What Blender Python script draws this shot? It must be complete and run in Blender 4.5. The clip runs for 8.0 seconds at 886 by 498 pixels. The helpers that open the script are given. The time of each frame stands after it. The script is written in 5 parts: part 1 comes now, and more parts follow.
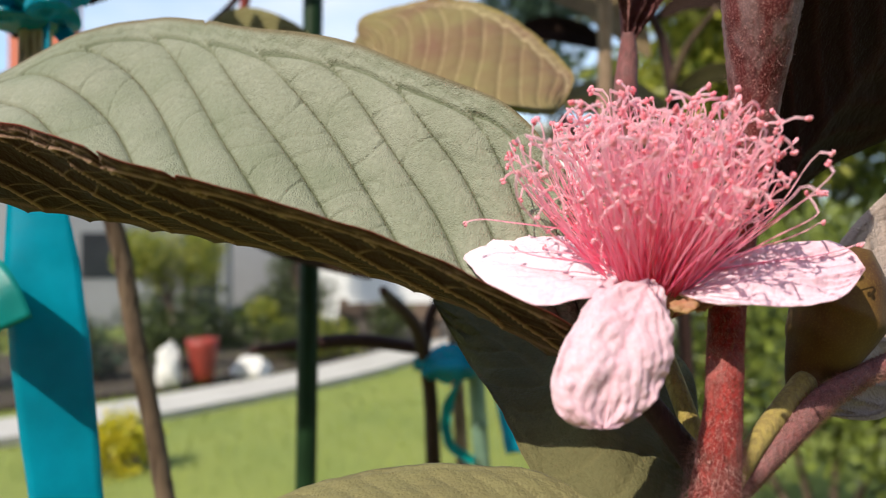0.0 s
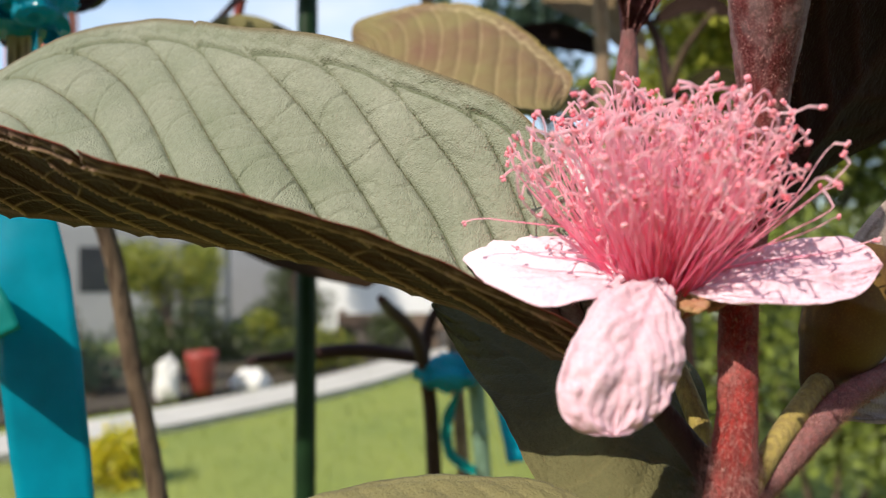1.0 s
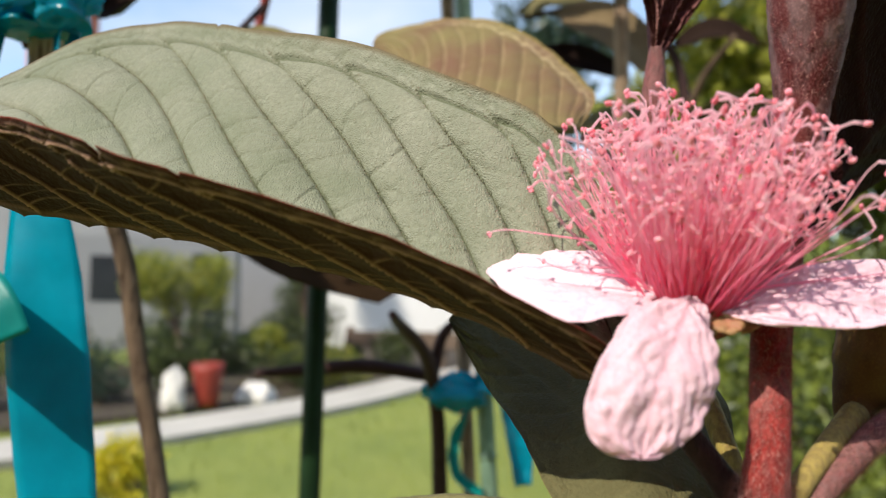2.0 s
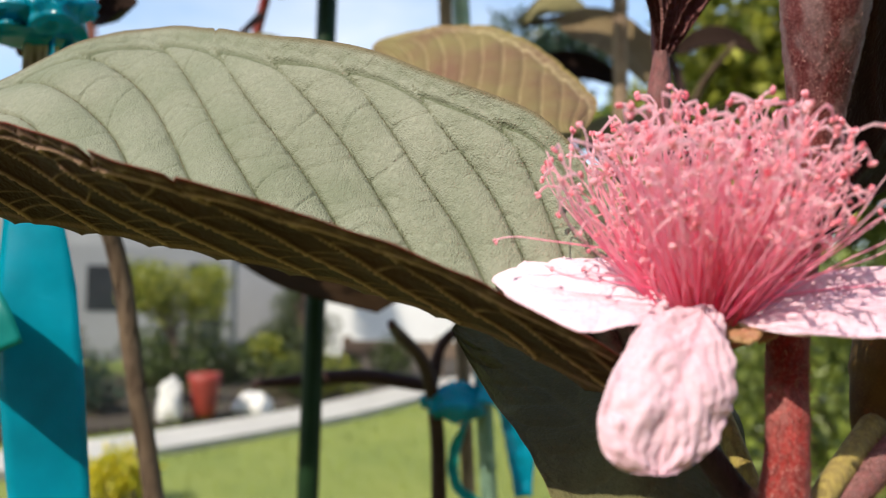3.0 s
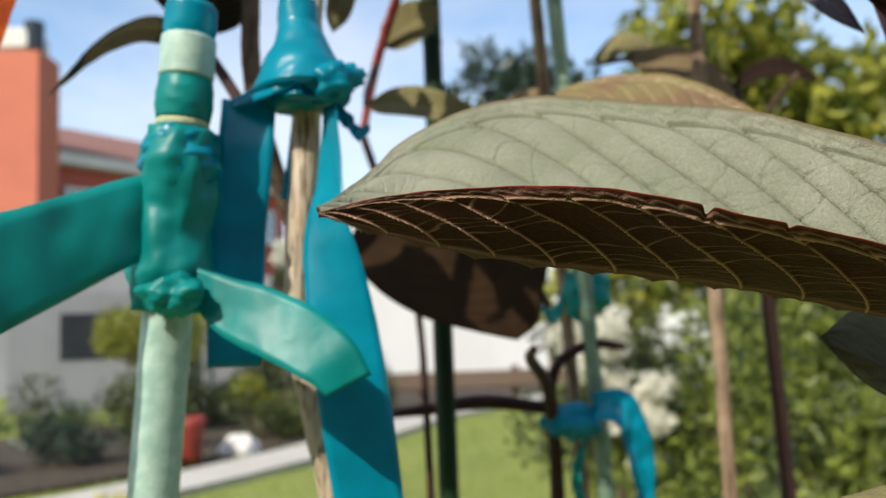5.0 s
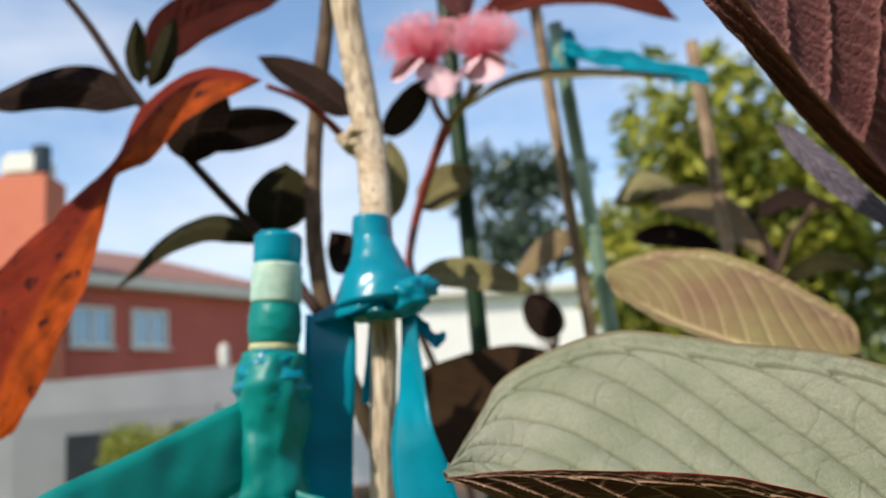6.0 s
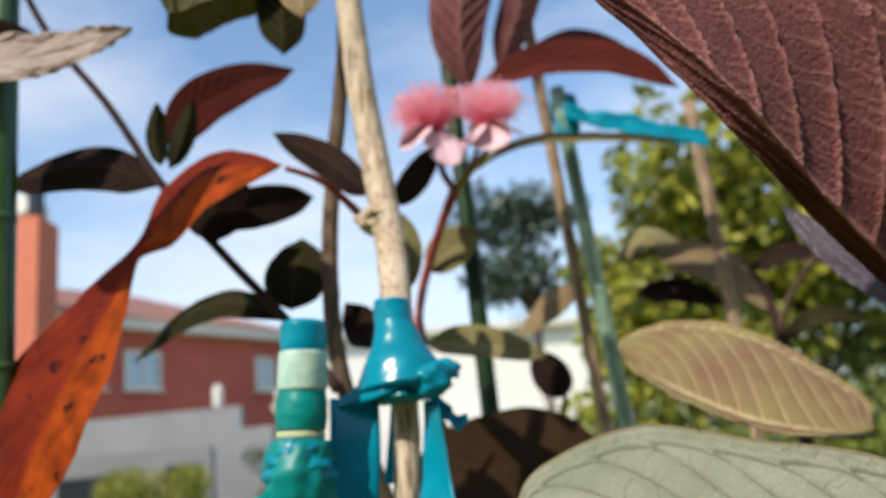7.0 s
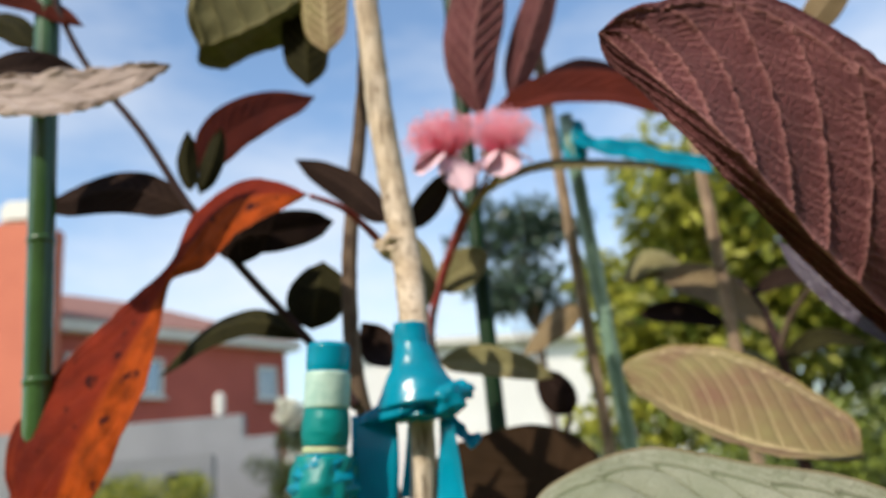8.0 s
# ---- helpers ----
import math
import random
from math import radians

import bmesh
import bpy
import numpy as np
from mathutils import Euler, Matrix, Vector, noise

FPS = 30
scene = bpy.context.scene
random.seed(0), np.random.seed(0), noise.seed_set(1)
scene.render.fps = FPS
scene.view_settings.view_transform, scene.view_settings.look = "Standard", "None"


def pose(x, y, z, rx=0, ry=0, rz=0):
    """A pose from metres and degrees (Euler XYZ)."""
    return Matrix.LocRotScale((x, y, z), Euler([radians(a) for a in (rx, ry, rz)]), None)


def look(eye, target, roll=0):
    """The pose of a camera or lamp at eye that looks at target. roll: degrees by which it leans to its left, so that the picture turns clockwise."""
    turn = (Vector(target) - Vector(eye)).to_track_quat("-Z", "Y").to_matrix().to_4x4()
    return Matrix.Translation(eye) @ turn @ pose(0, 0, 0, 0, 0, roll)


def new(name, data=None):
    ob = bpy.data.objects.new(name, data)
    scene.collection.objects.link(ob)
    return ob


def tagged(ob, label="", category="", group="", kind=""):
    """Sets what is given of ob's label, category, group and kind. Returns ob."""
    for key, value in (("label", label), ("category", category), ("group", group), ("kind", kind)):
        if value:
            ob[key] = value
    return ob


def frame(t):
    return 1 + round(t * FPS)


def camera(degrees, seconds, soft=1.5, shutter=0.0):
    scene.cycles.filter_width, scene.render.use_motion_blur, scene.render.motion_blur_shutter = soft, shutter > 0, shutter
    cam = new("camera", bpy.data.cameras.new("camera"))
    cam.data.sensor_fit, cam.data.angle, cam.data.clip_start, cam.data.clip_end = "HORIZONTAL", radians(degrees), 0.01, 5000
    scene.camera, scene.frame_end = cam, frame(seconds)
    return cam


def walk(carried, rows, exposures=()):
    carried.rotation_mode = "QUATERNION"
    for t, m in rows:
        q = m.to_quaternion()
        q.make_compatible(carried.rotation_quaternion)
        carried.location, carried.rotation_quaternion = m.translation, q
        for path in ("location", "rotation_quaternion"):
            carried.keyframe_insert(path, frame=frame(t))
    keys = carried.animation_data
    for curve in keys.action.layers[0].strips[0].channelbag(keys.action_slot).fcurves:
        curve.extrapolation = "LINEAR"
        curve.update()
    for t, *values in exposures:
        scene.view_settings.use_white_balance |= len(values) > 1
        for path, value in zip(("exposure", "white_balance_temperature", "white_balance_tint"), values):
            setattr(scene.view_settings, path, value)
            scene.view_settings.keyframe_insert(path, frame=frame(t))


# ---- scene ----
cam = camera(58.0, 8.0, soft=1.1)
cam.data.dof.use_dof = True
cam.data.dof.focus_distance = 0.118
cam.data.dof.aperture_fstop = 22.0
PATH = [
    (0, pose(0.00000, -0.00000, 1.20000, 90.000, 0.000, -0.000)),
    (0.5, pose(-0.00188, 0.00272, 1.19913, 90.279, 0.022, 0.156)),
    (1, pose(-0.00002, 0.00442, 1.19887, 90.705, 0.680, -0.117)),
    (2.5, pose(-0.00245, 0.00940, 1.19749, 92.584, -1.762, 0.793)),
    (3, pose(-0.00263, 0.01074, 1.19773, 92.759, -0.982, 0.361)),
    (3.5, pose(-0.02273, 0.00367, 1.19492, 93.193, -0.274, 0.001)),
    (4, pose(-0.04310, -0.00427, 1.19360, 93.813, 1.571, -1.197)),
    (5.3, pose(-0.08743, -0.01660, 1.20269, 96.094, 2.269, -1.669)),
    (5.5, pose(-0.08939, -0.01867, 1.20910, 97.654, 3.083, -1.405)),
    (6, pose(-0.10142, -0.03145, 1.22905, 101.910, 4.916, -0.774)),
    (6.5, pose(-0.11215, -0.03582, 1.23803, 104.026, 5.888, -1.110)),
    (7, pose(-0.10874, -0.04140, 1.24320, 104.467, 5.770, -1.037)),
    (7.5, pose(-0.10729, -0.03556, 1.24605, 104.888, 5.670, -0.972)),
    (8, pose(-0.11340, -0.05939, 1.24488, 105.275, 4.942, -0.977)),
]
walk(cam, PATH, [(0.0, 0.24), (3.0, 0.26), (3.5, 0.12), (4.0, 0.42), (5.5, 0.12), (6.5, 0.2), (8.0, 0.16)])

# ---- sky and sun ----
world = bpy.data.worlds.new("sky")
scene.world = world
world.use_nodes = True
wn, wl = world.node_tree.nodes, world.node_tree.links
sky = wn.new("ShaderNodeTexSky")
sky.sky_type = "NISHITA"
sky.sun_disc = False
sky.dust_density = 1.4
SUN = Vector((-0.45, -0.56, 0.70)).normalized()
sky.sun_elevation = math.asin(SUN.z)
sky.sun_rotation = math.atan2(SUN.x, SUN.y)
coord = wn.new("ShaderNodeTexCoord")
stretch = wn.new("ShaderNodeMapping")
stretch.inputs["Scale"].default_value = (1.0, 1.0, 2.6)
puff = wn.new("ShaderNodeTexNoise")
puff.inputs["Scale"].default_value = 1.7
puff.inputs["Detail"].default_value = 6
puff.inputs["Roughness"].default_value = 0.55
ramp = wn.new("ShaderNodeValToRGB")
ramp.color_ramp.elements[0].position, ramp.color_ramp.elements[1].position = 0.46, 0.80
ramp.color_ramp.elements[1].color = (0.8, 0.8, 0.8, 1)
cloud = wn.new("ShaderNodeMixRGB")
cloud.inputs[2].default_value = (5.6, 5.7, 5.9, 1)
wl.new(coord.outputs["Generated"], stretch.inputs[0])
wl.new(stretch.outputs[0], puff.inputs["Vector"])
wl.new(puff.outputs["Fac"], ramp.inputs[0])
wl.new(ramp.outputs[0], cloud.inputs[0])
clear = wn.new("ShaderNodeMixRGB")
clear.blend_type, clear.inputs[0].default_value = "MULTIPLY", 1.0
clear.inputs[2].default_value = (1.12, 1.22, 1.25, 1)
wl.new(sky.outputs[0], clear.inputs[1])
wl.new(clear.outputs[0], cloud.inputs[1])
wl.new(cloud.outputs[0], wn["Background"].inputs[0])
wn["Background"].inputs[1].default_value = 0.165
sun = new("sun", bpy.data.lights.new("sun", "SUN"))
sun.data.energy, sun.data.angle, sun.data.color = 5.2, radians(0.53), (1.0, 0.91, 0.77)
sun.matrix_world = look(SUN * 50, (0, 0, 0))


# ---- small helpers ----
def at(p):
    """A place given in centimetres from the walk's first eye point."""
    return np.array((p[0] * 0.01, p[1] * 0.01, 1.2 + p[2] * 0.01))


def curve(points, n, by_knot=False):
    """n places on a smooth curve through the points, evenly along it, or evenly from knot to knot."""
    p = np.array(points, float)
    span = np.maximum(np.linalg.norm(np.diff(p, axis=0), axis=1), 1e-9)
    s = np.r_[0, np.cumsum(span)]
    slope = np.diff(p, axis=0) / span[:, None]
    m = np.vstack([slope[:1], (slope[:-1] * span[1:, None] + slope[1:] * span[:-1, None]) / (span[1:] + span[:-1])[:, None], slope[-1:]])
    where = np.interp(np.linspace(0, len(p) - 1, n), np.arange(len(p)), s) if by_knot else np.linspace(0, s[-1], n)
    k = np.clip(np.searchsorted(s, where, "right") - 1, 0, len(span) - 1)
    h = span[k][:, None]
    t = ((where - s[k]) / span[k])[:, None]
    return ((2 * t ** 3 - 3 * t ** 2 + 1) * p[k] + (t ** 3 - 2 * t ** 2 + t) * h * m[k]
            + (3 * t ** 2 - 2 * t ** 3) * p[k + 1] + (t ** 3 - t ** 2) * h * m[k + 1])


def lerp(values, n):
    return np.interp(np.linspace(0, 1, n), np.linspace(0, 1, len(values)), values)


def mesh_of(name, verts, faces, mats, which=None, smooth=True, floats=None):
    me = bpy.data.meshes.new(name)
    me.from_pydata([tuple(v) for v in verts], [], faces)
    for m in mats:
        me.materials.append(m)
    if which is not None:
        me.polygons.foreach_set("material_index", np.array(which, np.int32))
    if smooth:
        me.polygons.foreach_set("use_smooth", np.ones(len(faces), bool))
    for key, vals in (floats or {}).items():
        me.attributes.new(key, "FLOAT", "POINT").data.foreach_set("value", np.array(vals, np.float32))
    me.update()
    return me


def part(name, me, parent=None, label=""):
    ob = new(name, me)
    if parent is not None:
        ob.parent = parent
    return tagged(ob, label=label)


def thing(name, label, category, group="", kind=""):
    return tagged(new(name), label=label, category=category, group=group, kind=kind)


def bm_mesh(name, bm, mat, smooth=False):
    me = bpy.data.meshes.new(name)
    bm.to_mesh(me)
    bm.free()
    me.materials.append(mat)
    if smooth:
        me.polygons.foreach_set("use_smooth", np.ones(len(me.polygons), bool))
    return me


def tube_data(path, radii, sides=12, lump=0.0, seed=0):
    """Vertices and faces of a round bar along a path, closed at both ends."""
    path, n = np.array(path), len(path)
    rng = np.random.RandomState(seed)
    tang = np.gradient(path, axis=0)
    tang /= np.linalg.norm(tang, axis=1)[:, None] + 1e-12
    side = np.cross(tang[0], (0.31, 0.2, 0.93) if abs(tang[0][2]) < 0.9 else (1, 0.1, 0))
    verts, along = [], []
    for i in range(n):
        side = side - tang[i] * (side @ tang[i])
        side /= np.linalg.norm(side)
        other = np.cross(tang[i], side)
        for k in range(sides):
            a = 2 * math.pi * k / sides
            r = radii[i] * (1 + lump * (rng.rand() - 0.5))
            verts.append(path[i] + r * (math.cos(a) * side + math.sin(a) * other))
            along.append(i / (n - 1))
    faces = [(i * sides + k, i * sides + (k + 1) % sides, (i + 1) * sides + (k + 1) % sides, (i + 1) * sides + k)
             for i in range(n - 1) for k in range(sides)]
    faces.append(tuple(reversed(range(sides))))
    faces.append(tuple(range((n - 1) * sides, n * sides)))
    return verts, faces, along


def tube(name, points, radii, mat, parent, sides=12, n=24, lump=0.0, label="", seed=0):
    """A bar through points in centimetres, with radii in centimetres."""
    path = curve([at(p) for p in points], n, True)
    v, f, along = tube_data(path, lerp(radii, n) * 0.01, sides, lump, seed)
    return part(name, mesh_of(name, v, f, [mat], floats={"along": along}), parent, label)


# ---- materials ----
def material(name):
    m = bpy.data.materials.new(name)
    m.use_nodes = True
    nodes, links = m.node_tree.nodes, m.node_tree.links
    return m, nodes, links, nodes["Principled BSDF"]


def mixed(nodes, links, fac, a, b):
    mix = nodes.new("ShaderNodeMixRGB")
    for slot, v in ((0, fac), (1, a), (2, b)):
        if hasattr(v, "is_output"):
            links.new(v, mix.inputs[slot])
        elif slot == 0:
            mix.inputs[0].default_value = v
        else:
            mix.inputs[slot].default_value = (*v, 1)
    return mix.outputs[0]


def noise_fac(nodes, links, scale, low, high, detail=4, stretch=(1, 1, 1)):
    tc, mp, nz, rp = (nodes.new("ShaderNode" + k) for k in ("TexCoord", "Mapping", "TexNoise", "ValToRGB"))
    mp.inputs["Scale"].default_value = stretch
    nz.inputs["Scale"].default_value, nz.inputs["Detail"].default_value = scale, detail
    rp.color_ramp.elements[0].position, rp.color_ramp.elements[1].position = low, high
    links.new(tc.outputs["Object"], mp.inputs[0])
    links.new(mp.outputs[0], nz.inputs["Vector"])
    links.new(nz.outputs["Fac"], rp.inputs[0])
    return rp.outputs[0]


def bumped(nodes, links, bsdf, height, strength, distance):
    b = nodes.new("ShaderNodeBump")
    b.inputs["Strength"].default_value, b.inputs["Distance"].default_value = strength, distance
    links.new(height, b.inputs["Height"])
    links.new(b.outputs[0], bsdf.inputs["Normal"])


def plain(name, a, b, scale, rough=0.6, bump=0.2, grain=None, distance=0.0005, stretch=(1, 1, 1), metal=0.0):
    """Two colours mixed by a coarse and a fine noise, with fine relief."""
    m, nodes, links, bsdf = material(name)
    coarse = noise_fac(nodes, links, scale, 0.35, 0.65, stretch=stretch)
    fine = noise_fac(nodes, links, grain or scale * 7, 0.3, 0.7, stretch=stretch)
    c = mixed(nodes, links, coarse, a, b)
    dark = tuple(x * 0.7 for x in a)
    half = nodes.new("ShaderNodeMath")
    half.operation, half.inputs[1].default_value = "MULTIPLY", 0.45
    links.new(fine, half.inputs[0])
    c = mixed(nodes, links, half.outputs[0], c, dark)
    links.new(c, bsdf.inputs["Base Color"])
    bsdf.inputs["Roughness"].default_value, bsdf.inputs["Metallic"].default_value = rough, metal
    if bump:
        bumped(nodes, links, bsdf, fine, bump, distance)
    return m


def leaf_skin(name, a, b, vein, rough=0.7, glow=0.12, glow_colour=None, fuzz=0.25, edge=None, spots=None, cells=1500.0, gloss=0.05, wrinkle=330.0, lit_half_colour=None, grit=0.45):
    """A leaf's skin: blotched colour, veins from the mesh's own vein values, tiny cells in relief, some light let through."""
    m, nodes, links, bsdf = material(name)
    blotch = noise_fac(nodes, links, 55, 0.35, 0.68)
    fine = noise_fac(nodes, links, 1700, 0.3, 0.7, detail=2)
    c = mixed(nodes, links, blotch, a, b)
    half = nodes.new("ShaderNodeMath")
    half.operation, half.inputs[1].default_value = "MULTIPLY", 0.35
    links.new(fine, half.inputs[0])
    c = mixed(nodes, links, half.outputs[0], c, tuple(x * 0.6 for x in a))
    if lit_half_colour:
        one_side = nodes.new("ShaderNodeAttribute")
        one_side.attribute_name = "half"
        warm = mixed(nodes, links, noise_fac(nodes, links, 110, 0.38, 0.66), lit_half_colour, tuple(x * 0.45 for x in lit_half_colour))
        c = mixed(nodes, links, one_side.outputs["Fac"], c, warm)
    if edge:
        rim = nodes.new("ShaderNodeAttribute")
        rim.attribute_name = "rim"
        c = mixed(nodes, links, rim.outputs["Fac"], c, edge)
    if spots:
        c = mixed(nodes, links, noise_fac(nodes, links, 130, 0.62, 0.68, detail=3), c, spots)
    lines = nodes.new("ShaderNodeAttribute")
    lines.attribute_name = "vein"
    c = mixed(nodes, links, lines.outputs["Fac"], c, vein)
    links.new(c, bsdf.inputs["Base Color"])
    bsdf.inputs["Roughness"].default_value = rough
    bsdf.inputs["Specular IOR Level"].default_value = gloss
    bsdf.inputs["Sheen Weight"].default_value = fuzz
    bsdf.inputs["Sheen Roughness"].default_value = 0.4
    tc, vo, ad = nodes.new("ShaderNodeTexCoord"), nodes.new("ShaderNodeTexVoronoi"), nodes.new("ShaderNodeMath")
    vo.feature, vo.inputs["Scale"].default_value = "DISTANCE_TO_EDGE", cells
    links.new(tc.outputs["Object"], vo.inputs["Vector"])
    ad.operation = "MULTIPLY_ADD"
    ad.inputs[1].default_value = 0.25
    links.new(fine, ad.inputs[0])
    links.new(vo.outputs["Distance"], ad.inputs[2])
    net, lift, total = nodes.new("ShaderNodeTexVoronoi"), nodes.new("ShaderNodeMath"), nodes.new("ShaderNodeMath")
    net.feature, net.inputs["Scale"].default_value = "DISTANCE_TO_EDGE", wrinkle
    links.new(tc.outputs["Object"], net.inputs["Vector"])
    lift.operation, lift.inputs[1].default_value, lift.use_clamp = "MULTIPLY", 5.0, True
    links.new(net.outputs["Distance"], lift.inputs[0])
    total.operation, total.inputs[1].default_value = "MULTIPLY_ADD", 0.5
    links.new(lift.outputs[0], total.inputs[0])
    links.new(ad.outputs[0], total.inputs[2])
    bumped(nodes, links, bsdf, total.outputs[0], grit, 0.0005)
    if glow:
        tr, mx = nodes.new("ShaderNodeBsdfTranslucent"), nodes.new("ShaderNodeMixShader")
        if glow_colour:
            tr.inputs[0].default_value = (*glow_colour, 1)
        else:
            links.new(c, tr.inputs[0])
        mx.inputs[0].default_value = glow
        out = nodes["Material Output"]
        links.new(bsdf.outputs[0], mx.inputs[1])
        links.new(tr.outputs[0], mx.inputs[2])
        links.new(mx.outputs[0], out.inputs[0])
    return m


def plastic(name, colour, rough=0.27, glow=0.25):
    m, nodes, links, bsdf = material(name)
    c = mixed(nodes, links, noise_fac(nodes, links, 60, 0.35, 0.7), colour, tuple(x * 0.72 for x in colour))
    links.new(c, bsdf.inputs["Base Color"])
    bsdf.inputs["Roughness"].default_value = rough
    bsdf.inputs["Specular IOR Level"].default_value = 0.5
    bumped(nodes, links, bsdf, noise_fac(nodes, links, 260, 0.3, 0.7, detail=2), 0.09, 0.0006)
    tr, mx = nodes.new("ShaderNodeBsdfTranslucent"), nodes.new("ShaderNodeMixShader")
    links.new(c, tr.inputs[0])
    mx.inputs[0].default_value = glow
    links.new(bsdf.outputs[0], mx.inputs[1])
    links.new(tr.outputs[0], mx.inputs[2])
    links.new(mx.outputs[0], nodes["Material Output"].inputs[0])
    return m


def along_mix(name, low, high, rough=0.5, glow=0.3):
    """Colour that goes from low to high along a bar, with speckle."""
    m, nodes, links, bsdf = material(name)
    run = nodes.new("ShaderNodeAttribute")
    run.attribute_name = "along"
    c = mixed(nodes, links, run.outputs["Fac"], low, high)
    info = nodes.new("ShaderNodeObjectInfo")
    half = nodes.new("ShaderNodeMath")
    half.operation, half.inputs[1].default_value = "MULTIPLY", 0.4
    links.new(info.outputs["Random"], half.inputs[0])
    c = mixed(nodes, links, half.outputs[0], c, tuple(min(1, x * 1.1 + 0.1) for x in high))
    links.new(c, bsdf.inputs["Base Color"])
    bsdf.inputs["Roughness"].default_value = rough
    bsdf.inputs["Specular IOR Level"].default_value = 0.25
    tr, mx = nodes.new("ShaderNodeBsdfTranslucent"), nodes.new("ShaderNodeMixShader")
    links.new(c, tr.inputs[0])
    mx.inputs[0].default_value = glow
    links.new(bsdf.outputs[0], mx.inputs[1])
    links.new(tr.outputs[0], mx.inputs[2])
    links.new(mx.outputs[0], nodes["Material Output"].inputs[0])
    return m


SAGE = leaf_skin("sage_leaf_top", (0.175, 0.193, 0.128), (0.255, 0.262, 0.195), (0.062, 0.078, 0.032), rough=0.55, edge=(0.13, 0.10, 0.05), fuzz=0.05, glow=0.04, gloss=0.14, cells=2300, wrinkle=230.0, grit=0.6)
BROWN = leaf_skin("brown_leaf_underside", (0.046, 0.015, 0.009), (0.026, 0.009, 0.006), (0.58, 0.36, 0.26), edge=(0.19, 0.035, 0.025), fuzz=0.03, gloss=0.12, glow=0.03, glow_colour=(0.12, 0.03, 0.01))
OLIVE = leaf_skin("olive_leaf", (0.215, 0.180, 0.080), (0.18, 0.098, 0.066), (0.56, 0.46, 0.27), edge=(0.33, 0.25, 0.06), glow=0.2, fuzz=0.05)
OLIVE_DULL = leaf_skin("olive_leaf_dull", (0.19, 0.175, 0.08), (0.15, 0.125, 0.06), (0.27, 0.24, 0.12), glow=0.12, fuzz=0.05)
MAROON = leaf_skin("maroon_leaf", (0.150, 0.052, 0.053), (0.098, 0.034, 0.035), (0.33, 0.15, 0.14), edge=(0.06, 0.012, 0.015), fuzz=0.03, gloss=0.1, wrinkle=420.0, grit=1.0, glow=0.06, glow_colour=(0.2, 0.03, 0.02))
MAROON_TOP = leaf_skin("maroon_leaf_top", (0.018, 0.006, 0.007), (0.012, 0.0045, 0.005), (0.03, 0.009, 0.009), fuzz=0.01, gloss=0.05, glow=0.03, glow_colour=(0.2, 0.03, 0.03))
# Backlit leaves: their shade is put into this near-black base colour.
DARK = leaf_skin("dark_backlit_leaf", (0.020, 0.012, 0.009), (0.013, 0.008, 0.007), (0.040, 0.024, 0.018), glow=0.02, glow_colour=(0.16, 0.04, 0.015), fuzz=0.0, gloss=0.02)
TAN = leaf_skin("tan_brown_leaf", (0.21, 0.155, 0.085), (0.15, 0.105, 0.058), (0.20, 0.15, 0.09), glow=0.08, fuzz=0.02)
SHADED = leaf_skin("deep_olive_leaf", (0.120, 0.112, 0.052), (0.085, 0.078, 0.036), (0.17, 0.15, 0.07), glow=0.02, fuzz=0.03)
# Green leaves darkened likewise, with shade held in the base colour.
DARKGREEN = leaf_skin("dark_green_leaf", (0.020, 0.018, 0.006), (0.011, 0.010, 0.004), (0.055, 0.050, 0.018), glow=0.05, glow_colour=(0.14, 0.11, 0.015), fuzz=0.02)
# Brown kept dark to hold the shade this leaf hangs in.
BROWNLEAF = leaf_skin("brown_shaded_leaf", (0.036, 0.020, 0.010), (0.024, 0.014, 0.007), (0.050, 0.030, 0.015), glow=0.03, glow_colour=(0.3, 0.1, 0.02), fuzz=0.02)
# Orange half is leaf colour brightened to hold its lit strip.
REDLEAF = leaf_skin("red_autumn_leaf", (0.19, 0.022, 0.008), (0.08, 0.010, 0.006), (0.26, 0.045, 0.008), edge=(0.20, 0.07, 0.04), spots=(0.03, 0.006, 0.005), rough=0.5, fuzz=0.0, gloss=0.03, glow=0.15, lit_half_colour=(0.30, 0.050, 0.006))
# Darker red: shade put into the twisted leaf's underside; rust leaves share it.
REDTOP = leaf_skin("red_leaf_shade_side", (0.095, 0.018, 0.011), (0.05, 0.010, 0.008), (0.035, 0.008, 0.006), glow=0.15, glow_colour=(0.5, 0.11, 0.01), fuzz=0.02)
GREYLEAF = leaf_skin("grey_leaf", (0.38, 0.31, 0.27), (0.29, 0.225, 0.195), (0.20, 0.15, 0.12), fuzz=0.1, glow=0.06)
PURPLE = leaf_skin("purple_leaf", (0.085, 0.07, 0.11), (0.055, 0.042, 0.065), (0.20, 0.16, 0.18), rough=0.28, fuzz=0.02, gloss=0.6, glow=0.04)
PETAL = leaf_skin("petal", (0.88, 0.60, 0.68), (0.90, 0.71, 0.77), (0.84, 0.36, 0.47), rough=0.55, fuzz=0.05, glow=0.4, cells=500)
PETAL_PALE = leaf_skin("petal_pale", (0.88, 0.60, 0.68), (0.89, 0.70, 0.76), (0.86, 0.40, 0.51), rough=0.55, fuzz=0.05, glow=0.25, cells=500)
FILAMENT = along_mix("filament", (1.0, 0.17, 0.40), (1.0, 0.73, 0.77), rough=0.35, glow=0.8)
ANTHER = along_mix("anther", (0.82, 0.09, 0.16), (0.96, 0.47, 0.54), glow=0.3)
CALYX = plain("calyx", (0.30, 0.10, 0.06), (0.32, 0.22, 0.08), 300)


